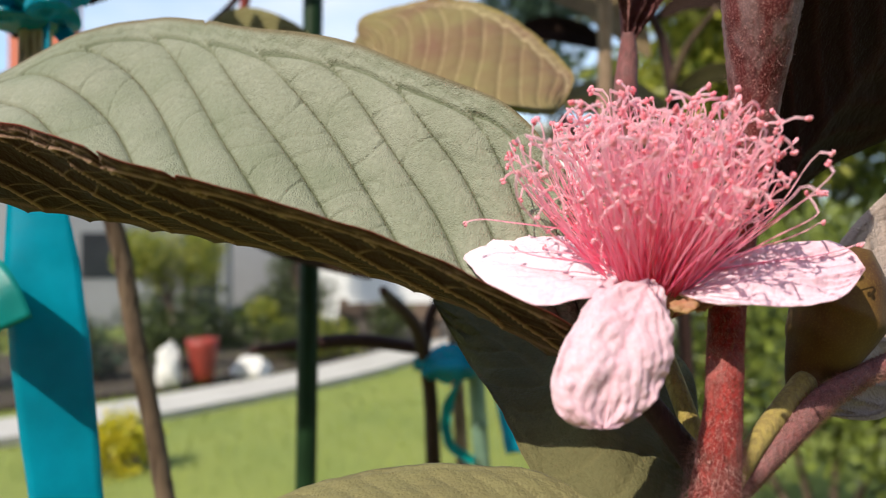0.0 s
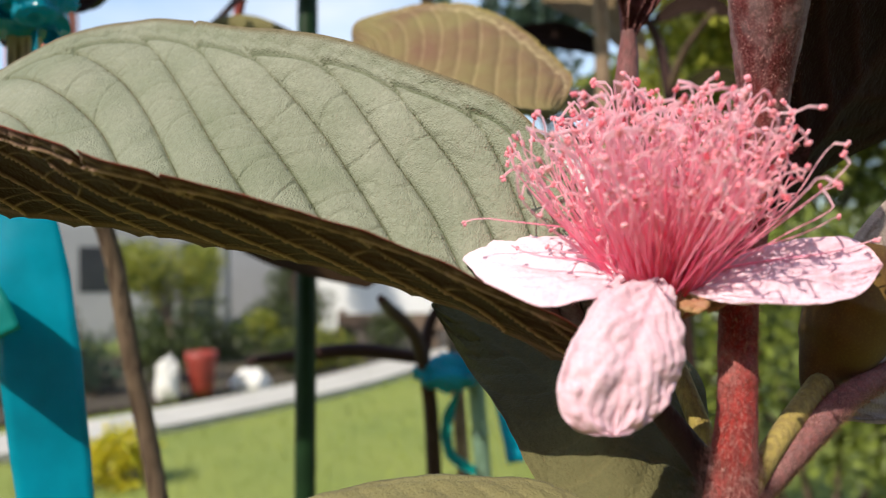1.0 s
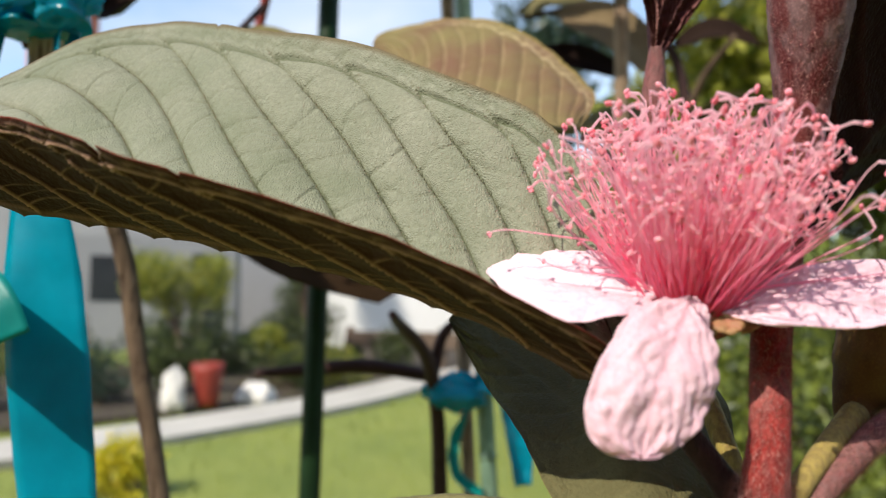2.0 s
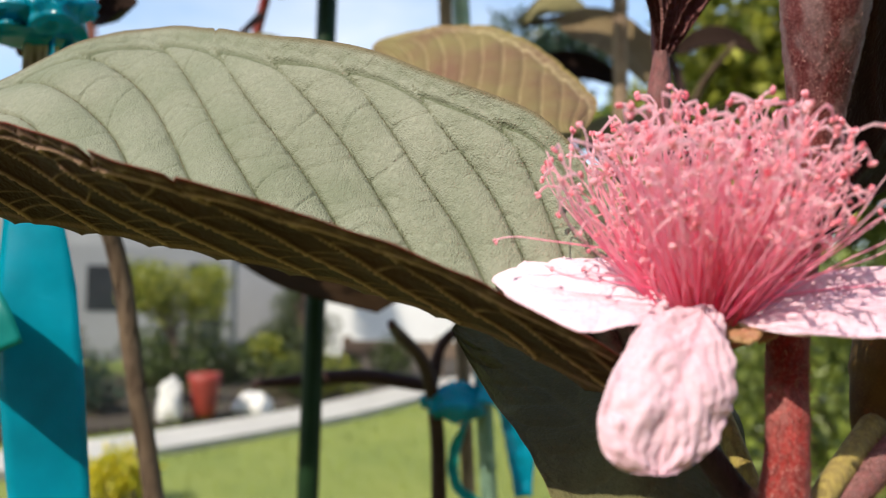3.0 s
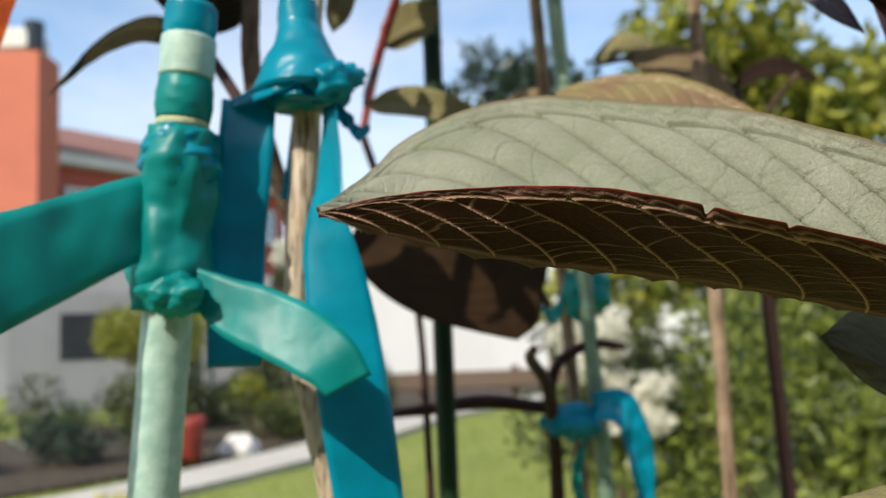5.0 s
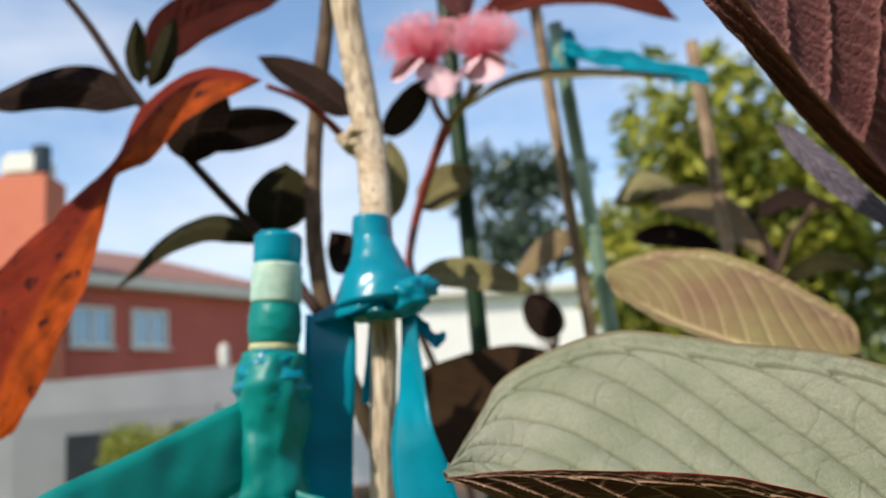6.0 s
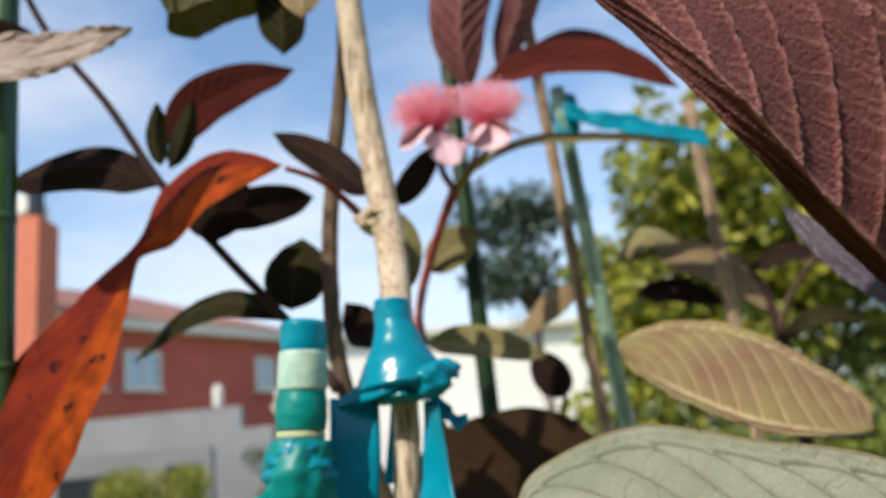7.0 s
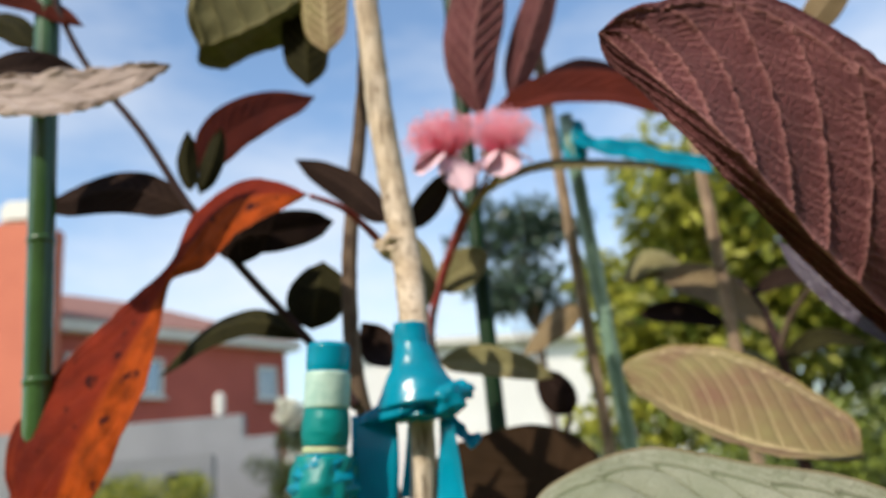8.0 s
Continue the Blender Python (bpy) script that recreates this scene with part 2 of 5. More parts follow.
def stem_skin(name, red, grey, warm, scale=1500, tip=None):
    """Downy bark: streaks along the stem and a pale bloom."""
    m, nodes, links, bsdf = material(name)
    streak = noise_fac(nodes, links, scale, 0.40, 0.60, stretch=(1, 1, 0.35))
    speck = noise_fac(nodes, links, 4200, 0.52, 0.66, detail=2)
    patch = noise_fac(nodes, links, 140, 0.45, 0.62)
    c = mixed(nodes, links, streak, red, warm)
    soft = nodes.new("ShaderNodeMath")
    soft.operation, soft.inputs[1].default_value = "MULTIPLY", 0.22
    links.new(patch, soft.inputs[0])
    c = mixed(nodes, links, soft.outputs[0], c, grey)
    half = nodes.new("ShaderNodeMath")
    half.operation, half.inputs[1].default_value = "MULTIPLY", 0.28
    links.new(speck, half.inputs[0])
    c = mixed(nodes, links, half.outputs[0], c, grey)
    if tip:
        run, rp = nodes.new("ShaderNodeAttribute"), nodes.new("ShaderNodeValToRGB")
        run.attribute_name = "along"
        rp.color_ramp.elements[0].position, rp.color_ramp.elements[1].position = 0.55, 0.8
        links.new(run.outputs["Fac"], rp.inputs[0])
        bloom = noise_fac(nodes, links, 420, 0.46, 0.62, stretch=(1, 1, 0.15))
        dim = nodes.new("ShaderNodeMath")
        dim.operation, dim.inputs[1].default_value = "MULTIPLY", 0.2
        links.new(bloom, dim.inputs[0])
        top = mixed(nodes, links, dim.outputs[0], mixed(nodes, links, half.outputs[0], tip, grey), tuple(0.3 + 0.5 * x for x in tip))
        c = mixed(nodes, links, rp.outputs[0], c, top)
    links.new(c, bsdf.inputs["Base Color"])
    bsdf.inputs["Roughness"].default_value = 0.7
    bsdf.inputs["Sheen Weight"].default_value = 0.04
    bsdf.inputs["Specular IOR Level"].default_value = 0.2
    bumped(nodes, links, bsdf, streak, 0.3, 0.0005)
    return m


REDSTEM = stem_skin("red_downy_stem", (0.25, 0.019, 0.015), (0.44, 0.22, 0.20), (0.155, 0.015, 0.012))
MAINSTEM = stem_skin("downy_main_stem", (0.23, 0.019, 0.015), (0.44, 0.24, 0.22), (0.14, 0.014, 0.012), tip=(0.075, 0.012, 0.012))
PINKTWIG = stem_skin("pink_twig", (0.17, 0.055, 0.055), (0.32, 0.19, 0.18), (0.10, 0.036, 0.036))
DARKTWIG = stem_skin("dark_twig", (0.026, 0.011, 0.010), (0.06, 0.032, 0.030), (0.035, 0.014, 0.012))
YELLOWTWIG = stem_skin("yellow_green_twig", (0.25, 0.19, 0.045), (0.33, 0.26, 0.10), (0.17, 0.12, 0.035))
BUDSKIN = stem_skin("bud_skin", (0.10, 0.05, 0.010), (0.18, 0.12, 0.02), (0.055, 0.022, 0.008), 110)
def bark_skin(name, light, mid, crack, scale, squeeze):
    """Fissured bark: pale ridges and dark cracks running along the stem."""
    m, nodes, links, bsdf = material(name)
    ridge = noise_fac(nodes, links, scale, 0.33, 0.47, detail=5, stretch=(1, 1, squeeze))
    grain = noise_fac(nodes, links, scale * 3, 0.3, 0.7, stretch=(1, 1, squeeze * 1.5))
    patch = noise_fac(nodes, links, 60, 0.35, 0.65)
    c = mixed(nodes, links, patch, light, mid)
    c = mixed(nodes, links, ridge, crack, c)
    half = nodes.new("ShaderNodeMath")
    half.operation, half.inputs[1].default_value = "MULTIPLY", 0.4
    links.new(grain, half.inputs[0])
    c = mixed(nodes, links, half.outputs[0], c, mid)
    links.new(c, bsdf.inputs["Base Color"])
    bsdf.inputs["Roughness"].default_value = 0.85
    bsdf.inputs["Specular IOR Level"].default_value = 0.2
    bumped(nodes, links, bsdf, ridge, 0.9, 0.0012)
    return m


WOOD = bark_skin("tan_bark", (0.60, 0.51, 0.40), (0.45, 0.35, 0.24), (0.16, 0.10, 0.06), 1200, 0.055)
CANE = bark_skin("weathered_cane", (0.37, 0.27, 0.185), (0.22, 0.15, 0.10), (0.08, 0.052, 0.035), 700, 0.05)
BARK = bark_skin("sapling_bark", (0.15, 0.105, 0.07), (0.08, 0.052, 0.035), (0.05, 0.03, 0.02), 500, 0.16)
SOIL = plain("garden_soil", (0.05, 0.035, 0.022), (0.035, 0.026, 0.018), 6, rough=0.95, grain=60, bump=0.6, distance=0.01)
DARKWOOD = plain("brown_bark", (0.15, 0.10, 0.07), (0.10, 0.07, 0.05), 300, rough=0.85, bump=0.6, stretch=(1, 1, 0.2))
TEAL = plastic("teal_tape", (0.0, 0.38, 0.54), rough=0.26, glow=0.5)
JADE = plastic("green_tape", (0.0, 0.36, 0.34), rough=0.42, glow=0.5)
STAKE = plain("green_stake", (0.045, 0.105, 0.030), (0.028, 0.065, 0.02), 40, rough=0.2, bump=0.08)
# Darkened copy of the green stake: shadow on it is put into the colour.
STAKE_DARK = plain("shadowed_green_stake", (0.012, 0.034, 0.012), (0.007, 0.020, 0.008), 40, rough=0.42, bump=0.15)
STAKE_DARK.node_tree.nodes["Principled BSDF"].inputs["Specular IOR Level"].default_value = 0.15
STAKE_PALE = plain("pale_stake", (0.20, 0.30, 0.23), (0.10, 0.17, 0.12), 60, rough=0.3, bump=0.1)
MINT = plain("mint_pole", (0.42, 0.58, 0.50), (0.24, 0.40, 0.34), 220, rough=0.4, bump=0.3)
CORD = plain("cord", (0.45, 0.50, 0.30), (0.35, 0.40, 0.22), 400, rough=0.8)
LAWN = plain("lawn_soil", (0.19, 0.22, 0.04), (0.14, 0.18, 0.03), 1.2, rough=0.9, grain=40, bump=0.4, distance=0.02)
GRASS = plain("grass_blade", (0.21, 0.25, 0.04), (0.15, 0.20, 0.03), 2.0, rough=0.7, bump=0)
PATHING = plain("path_concrete", (0.44, 0.42, 0.38), (0.37, 0.35, 0.32), 3, rough=0.9, grain=60, distance=0.004)
GREYWALL = plain("grey_render", (0.21, 0.215, 0.23), (0.18, 0.185, 0.20), 1.5, rough=0.9, grain=50, distance=0.004)
WHITEWALL = plain("white_render", (0.72, 0.71, 0.69), (0.66, 0.65, 0.63), 1.2, rough=0.85, grain=50, distance=0.004)
REDWALL = plain("red_render", (0.42, 0.10, 0.075), (0.37, 0.085, 0.065), 1.2, rough=0.9, grain=40, distance=0.004)
ORANGEWALL = plain("orange_render", (0.50, 0.15, 0.09), (0.45, 0.13, 0.08), 1.2, rough=0.9, grain=40, distance=0.004)
ROOF = plain("roof_tile", (0.24, 0.11, 0.085), (0.19, 0.09, 0.07), 3, rough=0.85, grain=30, distance=0.01)
TRIM = plain("white_trim", (0.62, 0.60, 0.56), (0.55, 0.53, 0.50), 3, rough=0.7)
GLASS, _n, _l, _b = material("window_glass")
_b.inputs["Base Color"].default_value = (0.25, 0.32, 0.38, 1)
_b.inputs["Roughness"].default_value, _b.inputs["Metallic"].default_value = 0.08, 0.6
DARKGLASS = plain("dark_glass", (0.03, 0.035, 0.04), (0.02, 0.025, 0.03), 2, rough=0.15, bump=0)
POT = plain("terracotta", (0.26, 0.028, 0.016), (0.17, 0.02, 0.012), 12, rough=0.6)
ROCK = plain("white_rock", (0.72, 0.70, 0.66), (0.60, 0.58, 0.55), 9, rough=0.9, bump=0.6, distance=0.01)


def foliage(name, a, b, glow=0.3):
    m, nodes, links, bsdf = material(name)
    geo = nodes.new("ShaderNodeNewGeometry")
    c = mixed(nodes, links, geo.outputs["Random Per Island"], a, b)
    links.new(c, bsdf.inputs["Base Color"])
    bsdf.inputs["Roughness"].default_value = 0.45
    tr, mx = nodes.new("ShaderNodeBsdfTranslucent"), nodes.new("ShaderNodeMixShader")
    links.new(c, tr.inputs[0])
    mx.inputs[0].default_value = glow
    links.new(bsdf.outputs[0], mx.inputs[1])
    links.new(tr.outputs[0], mx.inputs[2])
    links.new(mx.outputs[0], nodes["Material Output"].inputs[0])
    return m


LEAFY = foliage("yellow_green_foliage", (0.40, 0.39, 0.05), (0.06, 0.10, 0.016), 0.4)
HEDGE = foliage("dark_foliage", (0.085, 0.11, 0.022), (0.012, 0.024, 0.007))
DAPPLED = foliage("dappled_foliage", (0.26, 0.31, 0.05), (0.022, 0.040, 0.011), 0.35)
BLUISH = foliage("blue_green_foliage", (0.06, 0.10, 0.06), (0.015, 0.035, 0.024))
LIME = foliage("lime_foliage", (0.66, 0.54, 0.02), (0.36, 0.36, 0.025), 0.4)
BLOSSOM = foliage("white_blossom", (0.80, 0.78, 0.70), (0.62, 0.62, 0.50), glow=0.2)


# ---- leaves ----
def veins(u, v, count, slant, bend=1.15, rungs=11, wide=0.0, tall=0.0):
    """Side veins that run out from the midrib and join in arches short of the margin, with cross rungs between them."""
    a = np.abs(v)
    slant = np.where(v < 0, *slant) if isinstance(slant, tuple) else slant
    s = (u - slant * a ** np.where(v < 0, 1.15, bend)) * count + 0.37 * (v > 0)
    cell = np.floor(s)
    f = s - cell
    d = np.minimum(f, 1 - f)
    line = np.exp(-(d / np.maximum(0.011 + 0.011 * (1 - a), wide)) ** 2) * np.clip((0.84 - a) / 0.04, 0, 1)
    arch = lambda x: 0.84 + 0.075 * np.clip(x, 0, 1) ** 0.35 * np.clip(1.0 - x, 0, 1) ** 0.12
    steep = (arch(f + 0.02) - arch(f - 0.02)) / 0.04
    loop = 0.8 * np.exp(-(np.abs(a - arch(f)) / np.sqrt(1 + (steep / 0.3) ** 2) / max(0.010, tall)) ** 2)
    g = np.modf(np.abs(s) * 2.6)[0]
    loop = np.maximum(loop, (0.3 if tall < 0.012 else 0.0) * np.exp(-((a - 0.925 - 0.03 * np.sin(math.pi * g)) / 0.012) ** 2))
    rib = np.exp(-(a / 0.035) ** 2)
    luck = np.modf(np.abs(np.sin(cell * 12.9898)) * 43758.5)[0]
    q = a * rungs * (0.85 + 0.3 * luck) + luck + (0.9 + 1.6 * luck) * f + 0.16 * np.sin(s * 9 + a * 40) + 0.7 * np.sin(a * 9 + cell * 5)
    cross = 0.5 * np.exp(-(np.abs(q - np.round(q)) / max(0.05, 0.9 * tall * rungs)) ** 2) * (a < 0.90) * (a > 0.05)
    cross = cross * (0.35 + 0.65 * np.abs(2 * f - 1))
    keep = (np.modf(np.abs(np.sin(cell * 7.1 + np.round(q) * 3.3)) * 917.3)[0] > 0.3)
    main = np.maximum.reduce([line, loop * (u > 0.06) * (u < 0.97), rib])
    pillow = np.sin(math.pi * d) ** 0.6 * np.clip((0.97 - a) / 0.2, 0, 1) ** 0.5
    return main, cross * keep, pillow, rib


def leaf_mesh(name, mid, near, far, top, under, nu=120, nv=56, count=12, slant=0.2, relief=0.018, ripple=0.03, thick=0.022,
              bulge=(0.0, 0.0), ragged=0.0, seed=0, vein_top=1.0, vein_under=1.0, cross=0.6, cross_top=0.35, flat_side=1.0, nicks=(), bend=1.15, rungs=11, dark_rib=0.0):
    """A leaf spanned between a midrib and two margins, each a curve in centimetres from base to tip."""
    rng = np.random.RandomState(seed)
    M, A, B = (curve([at(p) for p in pts], nu) for pts in (mid, near, far))
    us, vs = np.linspace(0, 1, nu), np.linspace(-1, 1, nv)
    if ragged:
        bite = np.array([noise.noise((u * 14, seed, 3)) + 0.6 * noise.noise((u * 47, seed, 9)) for u in us])
        A = A + (M - A) * (ragged * np.maximum(bite, 0))[:, None]
        bite = np.array([noise.noise((u * 14, seed, 31)) + 0.6 * noise.noise((u * 47, seed, 19)) for u in us])
        B = B + (M - B) * (ragged * np.maximum(bite, 0))[:, None]
    U, V = np.meshgrid(us, vs, indexing="ij")
    side = np.where(V[..., None] < 0, A[:, None], B[:, None]) - M[:, None]
    G = M[:, None] + side * np.abs(V)[..., None]
    for which_side, u0, deep, wide in nicks:
        cut = deep * np.exp(-((U - u0) / wide) ** 2) * (V * which_side > 0) * np.clip((np.abs(V) - 0.86) / 0.14, 0, 1)
        G = G + (M[:, None] - G) * cut[..., None]
    du, dv = np.gradient(G, axis=0), np.gradient(G, axis=1)
    N = np.cross(du, dv)
    N /= np.linalg.norm(N, axis=2)[..., None] + 1e-12
    mid_n = N[:, nv // 2 - 2:nv // 2 + 2].mean(axis=1)
    mid_n /= np.linalg.norm(mid_n, axis=1)[:, None] + 1e-12
    width = np.linalg.norm(side, axis=2)
    a = np.abs(V)
    arch = np.where(V < 0, bulge[0], bulge[1]) * 4 * a * (1 - a) * np.sin(math.pi * U) * 0.01
    G = G + N * arch[..., None]
    wav = np.zeros_like(U)
    for i in range(nu):
        for j in range(nv):
            p = (U[i, j] * 9, V[i, j] * 3 + seed, seed * 1.7)
            wav[i, j] = noise.noise(p) + 0.5 * noise.noise((p[0] * 2.7, p[1] * 3.1, 5 + seed)) * a[i, j]
    G = G + N * (wav * ripple * 0.01 * (0.25 + a))[..., None]
    main, fine, pillow, rib = veins(U, V, count, slant, bend, rungs, 0.5 * count / nu, 1.1 / nv)
    both = np.clip(main * (1 - dark_rib * rib) + cross * fine, 0, 1)
    seen = np.clip(main + cross_top * cross * fine, 0, 1)
    body = 0.01 * relief * np.where(V > 0, flat_side, 1.0) * (1.3 * pillow * np.minimum(1, 4 * (1 - a)) - 0.9 * main - 0.8 * fine)
    t = thick * 0.01 * np.clip(np.minimum(1 - a, 0.12) / 0.12, 0.25, 1)
    taper = np.clip(np.minimum(U, 1 - U) / 0.05, 0.2, 1)
    Tp = G + N * (body + t / 2)[..., None]
    Bt = G + N * (body - t / 2 - 0.01 * relief * np.where(V > 0, flat_side, 1.0) * (0.9 * main + 0.5 * fine) * taper)[..., None]
    verts = np.concatenate([Tp.reshape(-1, 3), Bt.reshape(-1, 3)])
    k = nu * nv
    idx = lambda i, j: i * nv + j
    faces, which = [], []
    for i in range(nu - 1):
        for j in range(nv - 1):
            q = (idx(i, j), idx(i + 1, j), idx(i + 1, j + 1), idx(i, j + 1))
            faces.append(q)
            which.append(0)
            faces.append(tuple(k + x for x in reversed(q)))
            which.append(1)
    ring = [idx(i, 0) for i in range(nu)] + [idx(nu - 1, j) for j in range(1, nv)] + \
           [idx(i, nv - 1) for i in range(nu - 2, -1, -1)] + [idx(0, j) for j in range(nv - 2, 0, -1)]
    for x, y in zip(ring, ring[1:] + ring[:1]):
        faces.append((y, x, k + x, k + y))
        which.append(1)
    rim = np.clip((a - 0.975) / 0.02, 0, 1).ravel()
    return mesh_of(name, verts, faces, [top, under], which, floats={
        "vein": np.r_[seen.ravel() * vein_top, both.ravel() * vein_under], "rim": np.r_[rim, rim], "half": np.tile(np.clip(V * 5 + 0.5, 0, 1).ravel(), 2)})


def blade(points, side, width, fold=0.0, power=0.8, lean=0.9, n=7):
    """Margins for a plain leaf: midrib points, the way to one side, the half width in centimetres, and how far both halves fold up."""
    mid = curve(points, n)
    side = np.array(side, float)
    tang = np.gradient(mid, axis=0)
    a, b = [], []
    for i in range(n):
        u = i / (n - 1)
        t = tang[i] / np.linalg.norm(tang[i])
        s = side - t * (side @ t)
        s /= np.linalg.norm(s)
        up = np.cross(t, s)
        w = width * max(math.sin(math.pi * u ** lean), 0.0) ** power
        a.append(mid[i] - s * w * math.cos(fold) + up * w * math.sin(fold))
        b.append(mid[i] + s * w * math.cos(fold) + up * w * math.sin(fold))
    return mid, a, b


def simple_leaf(parent, points, side, width, top, under, fold=0.25, label="", petiole=None, power=0.58, lean=0.9, **more):
    mid, a, b = blade(points, side, width, fold, power, lean)
    ob = part("leaf", leaf_mesh("leaf", mid, a, b, top, under, **more), parent, label)
    if petiole:
        tube("petiole", petiole[0], petiole[1], petiole[2], parent, sides=10, n=12)
    return ob


# ---- ground and background ----
def box(lo, hi, bevel=0.0):
    bm = bmesh.new()
    bmesh.ops.create_cube(bm, size=1.0)
    for v in bm.verts:
        v.co = Vector([lo[k] + (v.co[k] + 0.5) * (hi[k] - lo[k]) for k in range(3)])
    if bevel:
        bmesh.ops.bevel(bm, geom=list(bm.edges), offset=bevel, segments=2, affect="EDGES")
    return bm


gx, gy = np.meshgrid(np.r_[-400, -120, np.linspace(-30, 30, 61), 120, 400], np.r_[-300, -60, np.linspace(-12, 48, 61), 150, 500], indexing="ij")
gz = np.array([[0.03 * noise.noise((x * 0.4, y * 0.4, 0)) if abs(x) < 31 and abs(y) < 50 else 0 for x, y in zip(a, b)] for a, b in zip(gx, gy)])
gv = np.stack([gx, gy, gz], -1).reshape(-1, 3)
cols = gx.shape[1]
gf = [(i * cols + j, (i + 1) * cols + j, (i + 1) * cols + j + 1, i * cols + j + 1) for i in range(gx.shape[0] - 1) for j in range(cols - 1)]
ground = tagged(part("ground", mesh_of("ground", gv, gf, [LAWN])), label="sunlit yellow-green garden lawn", category="lawn", kind="structure")


def grass(count):
    rng = np.random.RandomState(4)
    x, y = rng.uniform(-6, 6, count), 1.5 + 9 * rng.rand(count) ** 0.8
    h, a = rng.uniform(0.025, 0.06, count), rng.rand(count) * 6.28
    w = 0.004
    v = np.zeros((count, 3, 3))
    v[:, 0] = np.stack([x - w * np.cos(a), y - w * np.sin(a), 0 * x], -1)
    v[:, 1] = np.stack([x + w * np.cos(a), y + w * np.sin(a), 0 * x], -1)
    v[:, 2] = np.stack([x + 0.02 * np.sin(a * 3), y + 0.02 * np.cos(a * 2), h + 0.02], -1)
    return mesh_of("grass", v.reshape(-1, 3), [(3 * i, 3 * i + 1, 3 * i + 2) for i in range(count)], [GRASS], smooth=False)


tagged(part("grass", grass(26000)), label="short mown grass on the lawn", category="grass", kind="stuff")


def strip_path(points, width, z, mat):
    p = curve([(x, y, 0) for x, y in points], 40)
    t = np.gradient(p, axis=0)
    n = np.stack([-t[:, 1], t[:, 0], 0 * t[:, 0]], -1)
    n /= np.linalg.norm(n, axis=1)[:, None]
    rows = [p + n * width / 2, p - n * width / 2]
    v = np.concatenate([r + np.array([0, 0, h]) for h in (z, -0.05) for r in rows])
    k = 40
    f = []
    for i in range(k - 1):
        f += [(k + i, k + i + 1, i + 1, i), (i, i + 1, 2 * k + i + 1, 2 * k + i), (k + i + 1, k + i, 3 * k + i, 3 * k + i + 1)]
    f += [(0, 2 * k, 3 * k, k), (k - 1, 2 * k - 1, 4 * k - 1, 3 * k - 1)]
    return mesh_of("path", v, f, [mat], smooth=False)


tagged(part("path", strip_path([(-9, 2.2), (-5, 3.6), (-2.75, 5.15), (-1.25, 7.1), (0.2, 9.9), (4, 12.6)], 0.62, 0.06, PATHING)), label="pale concrete garden path across the lawn", category="path", kind="structure")
tagged(part("flower_bed", strip_path([(-10.5, 5.0), (-6.2, 6.1), (-4.3, 7.1), (-2.9, 8.5), (-1.5, 10.9), (3.2, 14.6)], 3.3, 0.045, SOIL)), label="dark planted bed beyond the path", category="bed", kind="structure")


def window(parent, centre, across, out, w, h):
    """A white-framed window with two panes, set on a wall."""
    c, ax, on, up = Vector(centre), Vector(across).normalized(), Vector(out).normalized(), Vector((0, 0, 1))

    def bar(x0, x1, z0, z1, d0, d1, mat, name, under):
        bm = box((x0, d0, z0), (x1, d1, z1))
        for v in bm.verts:
            v.co = c + ax * v.co.x + on * v.co.y + up * v.co.z
        bmesh.ops.recalc_face_normals(bm, faces=bm.faces)
        return part(name, bm_mesh(name, bm, mat), under)

    body = bar(-w / 2, w / 2, -h / 2, h / 2, -0.05, 0.01, DARKGLASS, "window", parent)
    for s in (-1, 1):
        bar(s * w / 2 - 0.05, s * w / 2 + 0.05, -h / 2 - 0.05, h / 2 + 0.05, 0.0, 0.08, TRIM, "window_frame", body)
        bar(-w / 2 + 0.05, w / 2 - 0.05, s * h / 2 - 0.05, s * h / 2 + 0.05, 0.0, 0.08, TRIM, "window_frame", body)
    bar(-0.035, 0.035, -h / 2 + 0.05, h / 2 - 0.05, 0.0, 0.06, TRIM, "window_frame", body)
    for s in (-1, 1):
        bar(min(s * 0.035, s * (w / 2 - 0.05)), max(s * 0.035, s * (w / 2 - 0.05)), -h / 2 + 0.05, h / 2 - 0.05, 0.012, 0.03, GLASS, "pane", body)
    bar(-w / 2 - 0.12, w / 2 + 0.12, -h / 2 - 0.12, -h / 2 - 0.05, 0.0, 0.16, TRIM, "window_sill", body)


def slab(name, a, b, z0, z1, depth, mat, parent, label=""):
    """An upright slab from a to b in plan, between two heights, going back from its face."""
    a, b = Vector((a[0], a[1], 0)), Vector((b[0], b[1], 0))
    ax = (b - a).normalized()
    back = Vector((-ax.y, ax.x, 0))
    bm = box((0, 0, z0), ((b - a).length, depth, z1))
    for v in bm.verts:
        v.co = a + ax * v.co.x + back * v.co.y + Vector((0, 0, v.co.z))
    return part(name, bm_mesh(name, bm, mat), parent, label)


# the red house behind the garden
red_house = thing("house", "two-storey brick-red rendered house with tiled roof and chimney", "house")
HA, HB = Vector((-9.9, 20.6, 0)), Vector((-4.75, 27.6, 0))
hx = (HB - HA).normalized()
hb = Vector((-hx.y, hx.x, 0))
slab("wall", HA, HB, 0, 5.55, 8.0, REDWALL, red_house)
slab("eaves_board", HA - hx * 0.3 - hb * 0.45, HB + hx * 0.3 - hb * 0.45, 5.55, 5.85, 8.9, TRIM, red_house, "pale eaves board")
bm = bmesh.new()
rv = [HA - hx * 0.35 - hb * 0.5, HB + hx * 0.35 - hb * 0.5, HB + hx * 0.35 + hb * 8.5, HA - hx * 0.35 + hb * 8.5,
      HA + hx * 3.0 + hb * 4, HB - hx * 3.0 + hb * 4]
